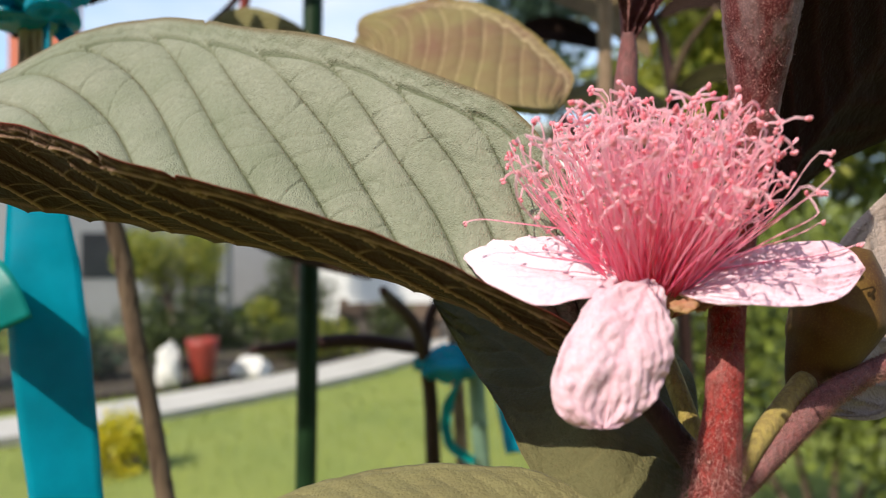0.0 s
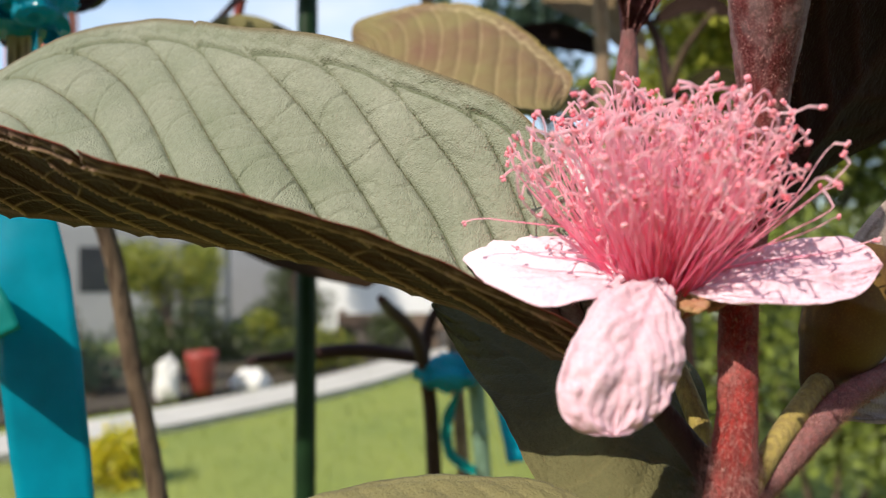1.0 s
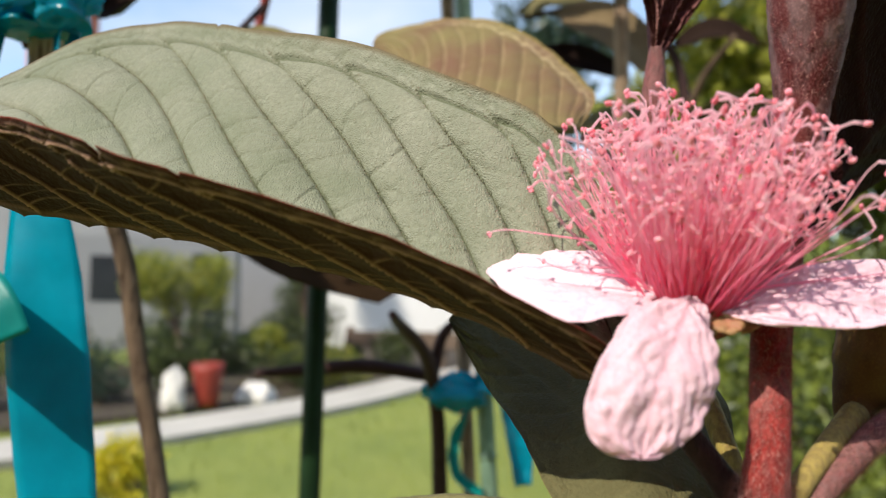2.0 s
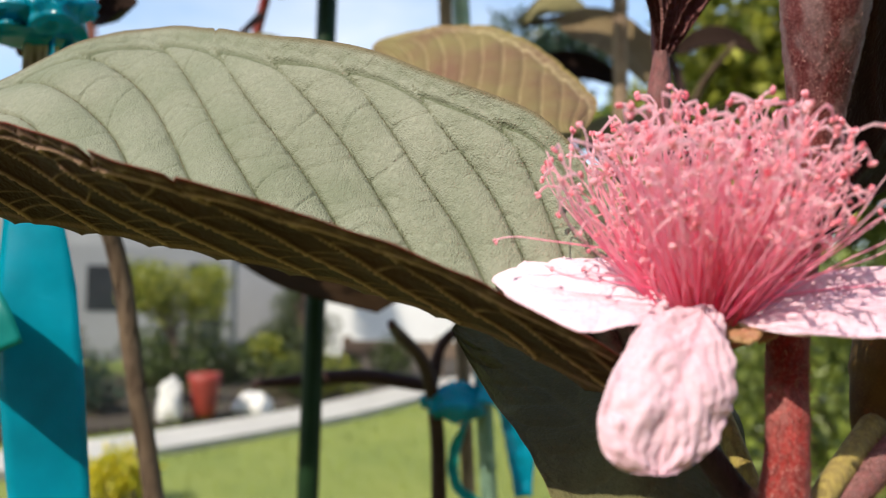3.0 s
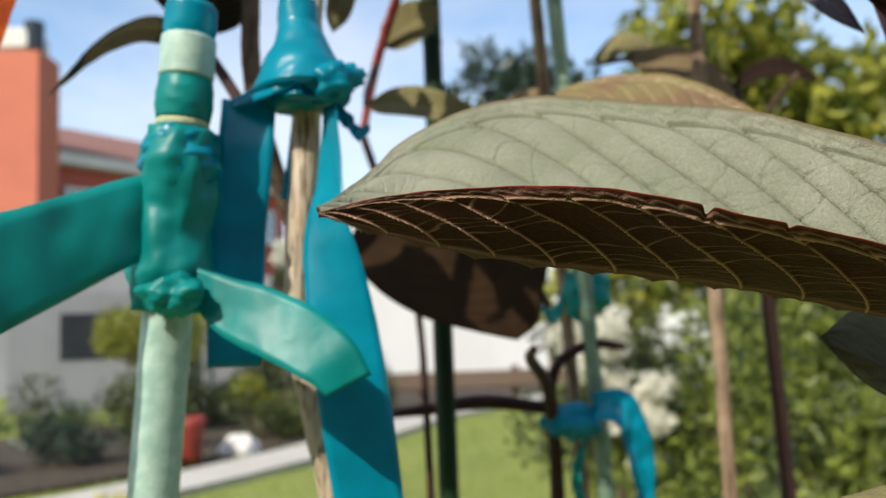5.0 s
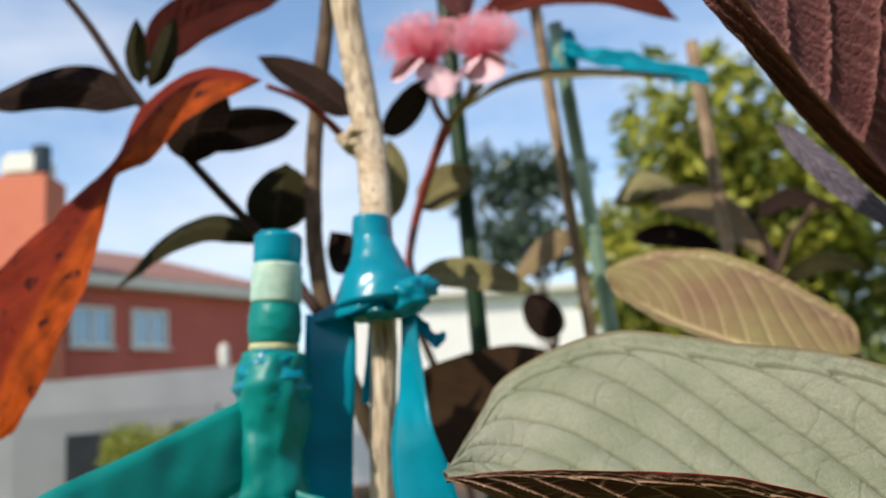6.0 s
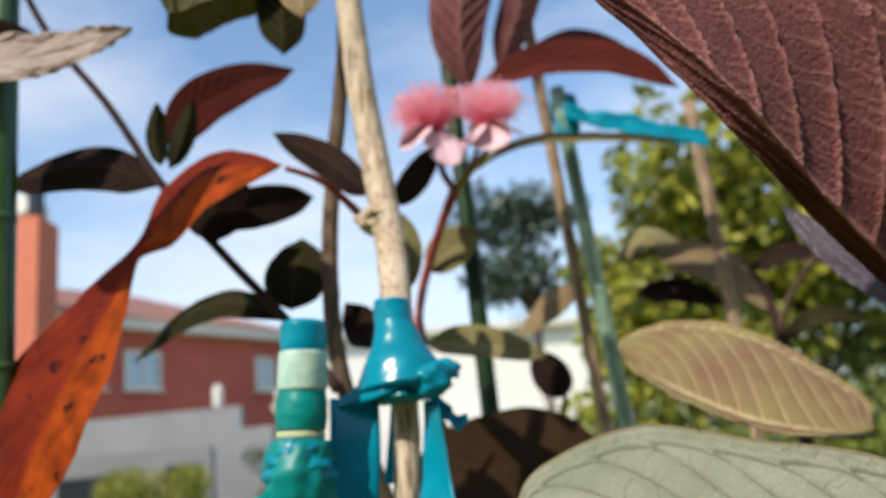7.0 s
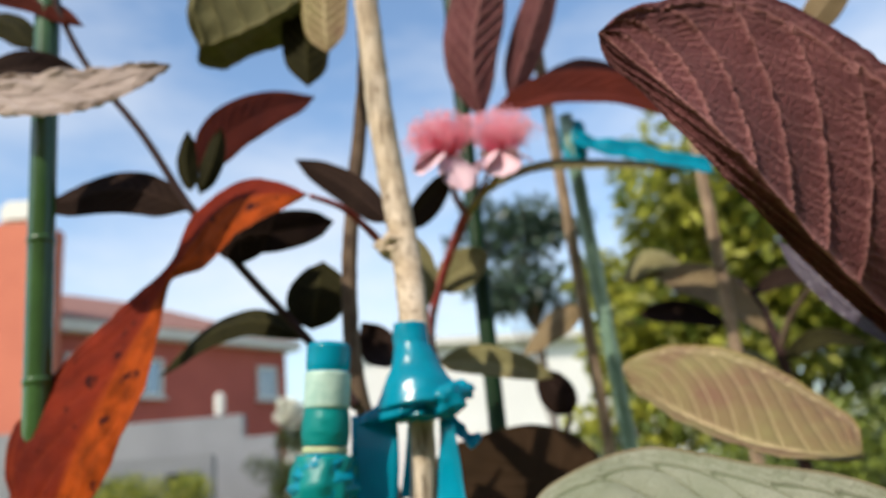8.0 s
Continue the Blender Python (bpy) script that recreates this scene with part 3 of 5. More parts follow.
rz = [5.854, 5.854, 5.854, 5.854, 7.65, 7.65]
rv = [bm.verts.new((p.x, p.y, z)) for p, z in zip(rv, rz)]
for f in ((0, 1, 5, 4), (1, 2, 5), (2, 3, 4, 5), (3, 0, 4), (3, 2, 1, 0)):
    bm.faces.new([rv[k] for k in f])
part("roof", bm_mesh("roof", bm, ROOF), red_house, "red-brown tiled hipped roof")
for s, w in ((1.35, 1.15), (3.15, 1.1), (7.8, 0.75)):
    window(red_house, HA + hx * s + Vector((0, 0, 4.45)), hx, -hb, w, 1.0)
chim = part("chimney", bm_mesh("chimney", box((-10.55, 19.4, 0), (-9.3, 20.55, 8.1)), ORANGEWALL), red_house, "orange-red chimney stack")
part("chimney_cap", bm_mesh("chimney_cap", box((-10.5, 19.45, 8.1), (-9.5, 20.5, 8.75), 0.12), TRIM), chim)
bm = bmesh.new()
bmesh.ops.create_cone(bm, segments=14, radius1=0.24, radius2=0.24, depth=0.7, cap_ends=True, matrix=pose(-9.55, 19.7, 8.55))
part("chimney_pot", bm_mesh("chimney_pot", bm, DARKGLASS), chim)

# grey wall with a stepped end, and the grey annex with dark openings
grey = tagged(slab("garden_wall", (-16, 15.2), (-3.5, 15.2), 0, 2.52, 0.3, GREYWALL, None), label="grey rendered garden wall with stepped end", category="wall", kind="structure")
slab("wall_step", (-3.498, 15.2), (-2.9, 15.2), 0, 2.1, 0.3, GREYWALL, grey)
for x in (-3.95,):
    finial = part("finial", bm_mesh("finial", box((x - 0.09, 15.25, 2.52), (x + 0.09, 15.43, 2.97), 0.05), TRIM), grey)
annex = tagged(slab("annex", (-6.2, 12.0), (-3.4, 12.6), 0, 1.75, 1.6, GREYWALL, None), label="low grey shed with dark doorway and window", category="shed")
slab("door", (-4.05, 12.45), (-3.55, 12.56), 0, 1.5, 0.05, DARKGLASS, annex)
slab("window", (-5.5, 12.14), (-4.7, 12.31), 0.75, 1.45, 0.05, DARKGLASS, annex)

white_house = thing("house", "white rendered house wall in full sun", "house")
slab("wall", (-2.2, 19.0), (6.5, 20.5), 0, 4.1, 5.0, WHITEWALL, white_house)
slab("eaves_board", (-2.4, 18.7), (6.7, 20.2), 4.1, 4.28, 5.6, TRIM, white_house)
# Unseen wall added behind the camera to cut ambient sky light.
tagged(slab("sky_block_wall", (9.0, -5.5), (-9.0, -5.5), -0.05, 4.6, 0.3, REDWALL, None), label="unseen wall added behind the camera to block sky light", category="wall", kind="structure")
low_wall = tagged(slab("garden_wall", (-2.4, 13.2), (5.5, 14.6), 0, 1.7, 0.25, WHITEWALL, None), label="low white garden wall beyond the lawn", category="wall", kind="structure")


def leaf_cloud(name, blobs, size, count, mat, seed, flat=0.5, hang=0.0):
    """A crown of many small folded leaves gathered in clumps."""
    rng = np.random.RandomState(seed)
    blobs = np.array(blobs, float)
    vol = blobs[:, 3] ** 2
    which = rng.choice(len(blobs), count, p=vol / vol.sum())
    d = rng.normal(size=(count, 3))
    d /= np.linalg.norm(d, axis=1)[:, None]
    r = rng.rand(count) ** 0.45
    c = blobs[which, :3] + d * (blobs[which, 3] * r)[:, None] * np.array([1, 1, 0.8])
    tip = rng.normal(size=(count, 3)) + d * 0.8 + np.array([0, 0, -hang])
    tip /= np.linalg.norm(tip, axis=1)[:, None]
    sd = np.cross(tip, rng.normal(size=(count, 3)))
    sd /= np.linalg.norm(sd, axis=1)[:, None]
    up = np.cross(sd, tip)
    L = size * rng.uniform(0.6, 1.3, count)[:, None]
    w = L * 0.24
    v = np.stack([c, c + tip * L * 0.45 + sd * w + up * w * flat, c + tip * L, c + tip * L * 0.45 - sd * w + up * w * flat, c + tip * L * 0.5], 1)
    faces = []
    for i in range(count):
        k = 5 * i
        faces += [(k, k + 1, k + 4), (k + 1, k + 2, k + 4), (k, k + 4, k + 3), (k + 4, k + 2, k + 3)]
    return mesh_of(name, v.reshape(-1, 3), faces, [mat], smooth=False)


def tree(label, foot, height, blobs, size, count, mat, seed, trunk=0.07, bark=None, hang=0.0):
    ob = thing("tree", label, "tree")
    bark = bark or DARKWOOD
    top = np.mean(np.array(blobs)[:, :3], axis=0)
    path = curve([(foot[0], foot[1], -0.05), ((foot[0] * 2 + top[0]) / 3 + 0.06, (foot[1] * 2 + top[1]) / 3, height * 0.4), tuple(top)], 14)
    v, f, al = tube_data(path, np.linspace(trunk, trunk * 0.35, 14), 10, 0.15, seed)
    part("trunk", mesh_of("trunk", v, f, [bark], floats={"along": al}), ob)
    for b in blobs:
        start = path[6 + (seed + int(b[3] * 100)) % 5]
        v, f, al = tube_data(curve([start, (start + np.array(b[:3])) / 2 + np.array([0, 0, 0.08]), b[:3]], 8), np.linspace(trunk * 0.4, trunk * 0.1, 8), 6, 0.1, seed)
        part("limb", mesh_of("limb", v, f, [bark], floats={"along": al}), ob)
    part("crown", leaf_cloud("crown", blobs, size, count, mat, seed, hang=hang), ob)
    return ob


def clumps(centre, spread, radius, n, seed):
    rng = np.random.RandomState(seed)
    return [(centre[0] + rng.uniform(-1, 1) * spread[0], centre[1] + rng.uniform(-1, 1) * spread[1], centre[2] + rng.uniform(-1, 1) * spread[2], radius * rng.uniform(0.6, 1.2)) for _ in range(n)]


def bush(label, centre, spread, radius, n, size, count, mat, seed, category="bush"):
    ob = thing("bush", label, category)
    part("foliage", leaf_cloud("foliage", clumps(centre, spread, radius, n, seed), size, count, mat, seed), ob)
    for k in range(4):
        v, f, al = tube_data(curve([(centre[0] + 0.05 * k, centre[1], -0.03), (centre[0] + (k - 1.5) * spread[0] * 0.4, centre[1], centre[2])], 6), np.linspace(0.02, 0.008, 6), 6)
        part("branch", mesh_of("branch", v, f, [DARKWOOD], floats={"along": al}), ob)
    return ob


tree("broad-leaved yellow-green tree beside the plants", (2.6, 5.6), 1.9, clumps((2.5, 5.5, 2.35), (1.3, 0.6, 0.7), 0.46, 22, 2) + clumps((1.5, 5.6, 2.0), (0.35, 0.3, 0.75), 0.34, 10, 4), 0.14, 9000, LEAFY, 3, hang=0.5)
tree("dark blue-green feathery small tree", (0.95, 6.6), 2.2, clumps((0.88, 6.6, 2.95), (0.42, 0.3, 0.42), 0.25, 16, 5), 0.11, 1800, BLUISH, 6, trunk=0.03, hang=0.6)
bush("green hedge in dappled sun and shade", (2.3, 5.2, 0.75), (1.3, 0.5, 0.6), 0.42, 16, 0.08, 6500, DAPPLED, 8, "hedge")
bush("tall green shrub in dappled sun", (1.55, 3.4, 0.72), (0.75, 0.3, 0.45), 0.3, 16, 0.06, 6000, DAPPLED, 33, "hedge")
bush("dense dark shrub behind the hedge", (3.9, 5.6, 1.7), (1.2, 0.4, 0.5), 0.5, 10, 0.1, 3200, DAPPLED, 9, "hedge")
tree("small round green tree by the grey shed", (-2.95, 8.6), 0.9, clumps((-2.95, 8.6, 1.15), (0.35, 0.25, 0.25), 0.26, 8, 11), 0.06, 2600, LEAFY, 12, trunk=0.035)
tree("slender green shrub tree by the path", (-1.75, 9.4), 0.8, clumps((-1.75, 9.4, 0.95), (0.42, 0.2, 0.6), 0.28, 13, 14), 0.06, 3600, HEDGE, 15, trunk=0.03)
bush("yellow-green low shrub by the path", (-1.9, 8.9, 0.45), (0.25, 0.2, 0.25), 0.2, 6, 0.07, 1100, LEAFY, 16)
bush("bright yellow-green foliage plant on the lawn", (-1.78, 4.3, 0.13), (0.17, 0.1, 0.16), 0.13, 10, 0.05, 1300, LIME, 18)
bush("dark hedge below the grey wall", (-3.4, 9.6, 0.3), (2.4, 0.3, 0.3), 0.36, 20, 0.08, 5200, HEDGE, 20, "hedge")
for k, (x, y, z, m) in enumerate(((-4.1, 6.6, 0.25, HEDGE), (-3.2, 7.0, 0.3, BLUISH), (-2.7, 7.8, 0.3, HEDGE), (-1.75, 8.2, 0.28, HEDGE), (-5.4, 6.0, 0.3, HEDGE), (-0.9, 9.6, 0.3, HEDGE), (-1.3, 8.6, 0.22, LEAFY))):
    bush("low dark shrub in the garden bed", (x, y, z), (0.3, 0.2, 0.15), 0.22, 6, 0.07, 900, m, 200 + k)
bush("clipped green bush before the grey wall", (-3.75, 11.2, 1.2), (0.6, 0.3, 0.2), 0.4, 7, 0.07, 2400, LEAFY, 22)
white_bush = bush("shrub with clusters of white blossom", (-2.05, 12.3, 1.9), (0.15, 0.1, 0.3), 0.28, 6, 0.08, 1300, HEDGE, 24)
part("blossom", leaf_cloud("blossom", clumps((-2.1, 12.15, 2.25), (0.16, 0.05, 0.22), 0.16, 5, 25), 0.09, 700, BLOSSOM, 26), white_bush)
hyd = bush("dark shrub covered in white blossom", (0.78, 3.6, 0.85), (0.3, 0.12, 0.35), 0.2, 11, 0.05, 2600, HEDGE, 28)
part("blossom", leaf_cloud("blossom", clumps((0.72, 3.3, 0.95), (0.2, 0.08, 0.24), 0.062, 24, 29), 0.03, 5600, BLOSSOM, 30), hyd)


def lathe(profile, centre, sides, mat, name, parent=None, label=""):
    v, f = [], []
    for r, z in profile:
        for k in range(sides):
            a = 2 * math.pi * k / sides
            v.append((centre[0] + r * math.cos(a), centre[1] + r * math.sin(a), centre[2] + z))
    for i in range(len(profile) - 1):
        for k in range(sides):
            f.append((i * sides + k, i * sides + (k + 1) % sides, (i + 1) * sides + (k + 1) % sides, (i + 1) * sides + k))
    f.append(tuple(reversed(range(sides))))
    f.append(tuple(range((len(profile) - 1) * sides, len(profile) * sides)))
    return part(name, mesh_of(name, v, f, [mat]), parent, label)


tagged(lathe([(0.08, 0), (0.10, 0.05), (0.12, 0.25), (0.135, 0.31), (0.14, 0.37), (0.115, 0.37), (0.10, 0.31)], (-2.09, 6.95, 0.05), 20, POT, "flower_pot"), label="terracotta red garden pot beyond the path", category="pot")


def rock(centre, size, seed, label):
    bm = bmesh.new()
    bmesh.ops.create_icosphere(bm, subdivisions=3, radius=1)
    for v in bm.verts:
        s = 1 + 0.35 * noise.noise(v.co * 1.5 + Vector((seed, 0, 0))) + 0.12 * noise.noise(v.co * 5)
        v.co = Vector((v.co.x * size[0], v.co.y * size[1], v.co.z * size[2])) * s + Vector(centre)
    tagged(part("rock", bm_mesh("rock", bm, ROCK)), label=label, category="rock")


rock((-2.32, 6.75, 0.2), (0.11, 0.1, 0.2), 3, "white upright stone beside the pot")
rock((-1.75, 7.3, 0.1), (0.16, 0.12, 0.12), 5, "pale stone beside the path")
rock((-3.6, 5.9, 0.1), (0.18, 0.15, 0.14), 7, "pale stone by the hedge")
rail = thing("fence", "low dark brown timber rail at the lawn's edge", "fence")
part("rail", bm_mesh("rail", box((-1.35, 10.3, 0.28), (2.2, 10.4, 0.5), 0.02), DARKWOOD), rail)
for x in (-1.3, -0.1, 1.1, 2.1):
    part("post", bm_mesh("post", box((x - 0.05, 10.405, -0.02), (x + 0.05, 10.5, 0.55), 0.01), DARKWOOD), rail)


# ---- stakes ----
def stake(label, top, bottom, radius, mat, nodes_at=(), group="plant stakes"):
    """A plastic-coated garden stake with rings, from its top down into the lawn."""
    a, b = at(top), at(bottom)
    b = a + (b - a) * ((a[2] + 0.1) / (a[2] - b[2]))
    n = 120
    path = curve([a, b], n)
    z = np.linspace(0, np.linalg.norm(b - a), n)
    r = np.full(n, radius * 0.01)
    ob = thing("plant_stake", label, "stake", group)
    v, f, al = tube_data(path, r, 16)
    part("pole", mesh_of("pole", v, f, [mat], floats={"along": al}), ob)
    way = (b - a) / np.linalg.norm(b - a)
    for d in nodes_at:
        c = a + way * d * 0.01
        v, f, al = tube_data([c - way * 0.0016, c - way * 0.0007, c + way * 0.0007, c + way * 0.0016], np.array([1.01, 1.08, 1.08, 1.01]) * radius * 0.01, 16)
        part("ring", mesh_of("ring", v, f, [mat], floats={"along": al}), ob)
    return ob


stake("green plastic-coated garden stake darkened for shadow", (-7.09, 47.00, 51.50), (-7.04, 41.00, -12.15), 0.54, STAKE_DARK, (6, 16, 26, 36, 46))
stake("glossy green ringed garden stake", (-26.51, 25.50, 27.00), (-26.13, 25.50, 7.21), 0.52, STAKE, (6.0, 12.3, 18))
stake("pale grey-green garden stake wrapped with tape", (-0.66, 42.00, 25.90), (1.99, 45.00, -9.17), 0.46, STAKE_PALE, (5, 13, 26, 36))
stake("sun-bleached tan bamboo cane beside a stake", (-1.80, 43.00, 32.59), (0.95, 46.50, -9.42), 0.38, CANE, (8, 16, 27))
stake("thin tan bamboo cane standing back", (9.16, 46.00, 25.92), (9.51, 46.00, -5.61), 0.42, CANE, (10,))


# ---- tape ----
def ribbon(name, points, ways, widths, mat, parent, n=40, wave=0.05, seed=0, label=""):
    """A thin plastic band: a line in centimetres, the way across it at each point, and widths."""
    p = curve([at(q) for q in points], n)
    w = np.stack([lerp(c, n) for c in zip(*ways)], 1)
    w /= np.linalg.norm(w, axis=1)[:, None]
    half = lerp(widths, n) * 0.005
    cols = 9
    t = np.gradient(p, axis=0)
    nrm = np.cross(t, w)
    nrm /= np.linalg.norm(nrm, axis=1)[:, None] + 1e-12
    grid = np.zeros((n, cols, 3))
    for i in range(n):
        for j in range(cols):
            s = 2 * j / (cols - 1) - 1
            d = wave * 0.01 * (noise.noise((i * 0.22, s * 1.3, seed)) + 0.8 * s * s)
            grid[i, j] = p[i] + w[i] * half[i] * s + nrm[i] * d
    front = (grid + nrm[:, None] * 0.00012).reshape(-1, 3)
    back = (grid - nrm[:, None] * 0.00012).reshape(-1, 3)
    k = n * cols
    f = []
    for i in range(n - 1):
        for j in range(cols - 1):
            q = (i * cols + j, (i + 1) * cols + j, (i + 1) * cols + j + 1, i * cols + j + 1)
            f += [q, tuple(k + x for x in reversed(q))]
    ring = [i * cols for i in range(n)] + [(n - 1) * cols + j for j in range(1, cols)] + [i * cols + cols - 1 for i in range(n - 2, -1, -1)] + list(range(cols - 2, 0, -1))
    f += [(y, x, k + x, k + y) for x, y in zip(ring, ring[1:] + ring[:1])]
    return part(name, mesh_of(name, np.concatenate([front, back]), f, [mat]), parent, label)


def wrap(name, points, radii, mat, parent, crease=0.12, seed=0, label="", n=40, sides=40, fold=3.0):
    """Tape pulled tight round a bar, with creases and folds."""
    path = curve([at(p) for p in points], n)
    rad = lerp(radii, n) * 0.01
    v, f, al = tube_data(path, rad, sides)
    v = np.array(v).reshape(n, sides, 3)
    for i in range(n):
        for k in range(sides):
            a = 2 * math.pi * k / sides
            s = noise.noise((math.cos(a) * fold, math.sin(a) * fold, i / n * 5 + seed)) + 0.5 * abs(noise.noise((math.cos(a) * fold * 2.3, math.sin(a) * fold * 2.3, i / n * 9 + seed)))
            v[i, k] += (v[i, k] - path[i]) * crease * s
    return part(name, mesh_of(name, v.reshape(-1, 3), f, [mat], floats={"along": al}), parent, label)


def knot(centre, size, mat, parent, seed, name="knot"):
    bm = bmesh.new()
    bmesh.ops.create_icosphere(bm, subdivisions=4, radius=1)
    c = at(centre)
    for v in bm.verts:
        s = 1 + 0.45 * noise.noise(v.co * 1.7 + Vector((seed, 1, 2))) + 0.35 * abs(noise.noise(v.co * 3.7 + Vector((seed, 5, 2))))
        v.co = Vector((v.co.x * size[0], v.co.y * size[1], v.co.z * size[2])) * (s * 0.01) + Vector(c)
    return part(name, bm_mesh(name, bm, mat, True), parent)


# the mint pole wrapped with tape
pole = thing("plant_stake", "mint-green stake bound with teal and green tape", "stake", "plant stakes")
PT, PB = (-14.32, 20.51, 8.75), (-15.23, 20.50, -2.18)
pt, pb = np.array(PT), np.array(PB)
down = (pb - pt) / np.linalg.norm(pb - pt)
sp = lambda d: tuple(pt + down * d)
tube("pole", [sp(0.05), sp(130)], [0.66, 0.66], MINT, pole, sides=24, n=60)
tube("band", [sp(0.0), sp(0.12), sp(0.75), sp(0.95)], [0.62, 0.72, 0.72, 0.68], TEAL, pole, sides=24, label="teal tape round the top")
tube("collar", [sp(0.95), sp(1.0), sp(2.1), sp(2.15)], [0.68, 0.75, 0.75, 0.68], MINT, pole, sides=24, label="pale mint sleeve")
wrap("band", [sp(2.1), sp(2.3), sp(3.1), sp(3.3)], [0.70, 0.76, 0.78, 0.72], JADE, pole, crease=0.03, seed=3)
tube("cord", [sp(3.3), sp(3.38), sp(3.5), sp(3.58)], [0.66, 0.73, 0.73, 0.66], CORD, pole, sides=24, label="pale cord ring")
wrap("wrap", [sp(3.6), sp(4.2), sp(5.2), sp(6.2), sp(7.4), sp(8.6)], [0.85, 1.0, 0.95, 0.92, 1.05, 0.8], JADE, pole, crease=0.3, seed=8, fold=1.8)
wrap("wrap", [sp(3.55), sp(3.9), sp(4.5), sp(5.0)], [0.72, 0.95, 1.02, 0.93], TEAL, pole, crease=0.22, seed=11, fold=1.6)
knot((-14.48, 19.19, 0.58), (0.75, 0.5, 0.5), JADE, pole, 4)
ribbon("tape_end", [(-15.08, 20.10, 2.82), (-15.58, 19.50, 2.58), (-16.79, 18.40, 1.84), (-18.47, 16.60, 0.73), (-20.30, 14.80, -0.46)], [(0, 0.1, 1)] * 5, [2.3, 2.6, 2.9, 3.4, 3.5], JADE, pole, wave=0.1, seed=5, label="taut green tape band")
ribbon("tape_end", [(-14.27, 19.80, 0.94), (-13.31, 19.40, 0.31), (-12.07, 18.90, -0.19), (-10.98, 18.50, -0.75), (-10.35, 18.30, -1.25), (-9.98, 18.30, -1.81)], [(0, 0.2, 1), (0.05, 0.2, 1), (0.15, 0.3, 0.95), (0.3, 0.3, 0.9), (0.6, 0.3, 0.75), (0.9, 0.2, 0.4)], [0.9, 1.5, 1.75, 1.75, 1.6, 1.2], JADE, pole, wave=0.05, seed=9, label="loose curled end of green tape")

# the woody guava with its teal sleeve
tree_tie = thing("tie_tape", "teal plastic tie tape knotted round a woody stem", "plant tie")
wrap("sleeve", [(-11.63, 22.30, 9.50), (-11.64, 22.29, 9.15), (-11.56, 22.22, 8.12), (-11.51, 22.09, 7.12), (-11.50, 21.98, 6.43)], [0.56, 0.60, 0.88, 1.28, 1.42], TEAL, tree_tie, crease=0.07, seed=14, fold=1.3, n=50, sides=56)
knot((-10.54, 21.18, 6.65), (0.6, 0.5, 0.5), TEAL, tree_tie, 6)
knot((-10.15, 21.69, 6.95), (0.5, 0.45, 0.35), TEAL, tree_tie, 9)
knot((-11.53, 21.97, 6.26), (0.98, 0.92, 0.2), TEAL, tree_tie, 12, "fold")
ribbon("tape_end", [(-13.07, 22.00, 6.41), (-13.08, 21.60, 5.18), (-13.37, 21.60, 2.34), (-13.54, 21.70, -1.43)], [(1, 0.12, 0)] * 4, [1.55, 1.6, 1.6, 1.5], TEAL, tree_tie, wave=0.04, seed=15, label="square-cut hanging end of teal tape")
ribbon("tape_end", [(-10.59, 21.40, 6.03), (-10.61, 21.40, 4.96), (-10.65, 21.30, 3.67), (-10.73, 21.00, 2.82), (-10.48, 20.70, 0.73), (-10.01, 20.40, -2.57), (-9.62, 20.30, -5.69), (-9.19, 20.30, -9.17)], [(0.6, -0.8, 0), (0.7, -0.7, 0), (0.9, -0.3, 0.1), (1, 0.1, 0.1), (1, 0.15, 0.1), (1, 0.2, 0.1), (1, 0.2, 0.1), (1, 0.2, 0.1)], [0.75, 1.1, 1.65, 1.9, 1.95, 1.85, 1.7, 1.6], TEAL, tree_tie, wave=0.05, seed=17, n=60, label="long hanging end of teal tape")
ribbon("tape_end", [(-11.68, 22.9, 6.21), (-11.81, 23.1, 5.1), (-11.97, 23.2, 3.58)], [(1, 0.1, 0)] * 3, [0.5, 0.62, 0.85], TEAL, tree_tie, wave=0.04, seed=41, label="short hanging end of teal tape")
ribbon("fold", [(-11.40, 21.00, 7.04), (-12.18, 21.10, 6.70), (-12.91, 21.50, 6.49), (-13.57, 21.90, 6.31)], [(0.2, 0.5, 1), (0.2, 0.5, 1), (0.3, 0.4, 1), (0.5, 0.3, 0.9)], [1.2, 1.0, 0.75, 0.4], TEAL, tree_tie, wave=0.06, seed=18)
ribbon("tape_end", [(-10.60, 21.98, 6.04), (-10.17, 21.81, 5.62), (-9.84, 21.80, 5.22), (-9.50, 21.81, 5.38)], [(0, 0.5, 1)] * 4, [0.6, 0.7, 0.6, 0.3], TEAL, tree_tie, wave=0.1, seed=19)

far_tie = thing("tie_tape", "teal tape knotted round a farther stake", "plant tie")
knot((1.37, 44.85, 1.00), (1.2, 0.9, 1.3), JADE, far_tie, 21)
knot((0.26, 44.27, -6.37), (1.4, 0.9, 0.9), TEAL, far_tie, 22)
ribbon("tape_end", [(-0.01, 44.02, 0.53), (-1.10, 42.38, -0.25), (-1.84, 42.39, 0.38)], [(0, 0.3, 1)] * 3, [0.8, 1.0, 0.3], JADE, far_tie, seed=31)
ribbon("tape_end", [(1.34, 43.94, -5.58), (2.62, 43.11, -5.53), (3.32, 43.09, -7.06), (3.78, 43.04, -10.96)], [(0.1, 0.3, 1), (0.5, 0.3, 0.8), (1, 0.2, 0.3), (1, 0.2, 0.1)], [1.5, 2.2, 1.6, 0.9], TEAL, far_tie, wave=0.3, seed=23)
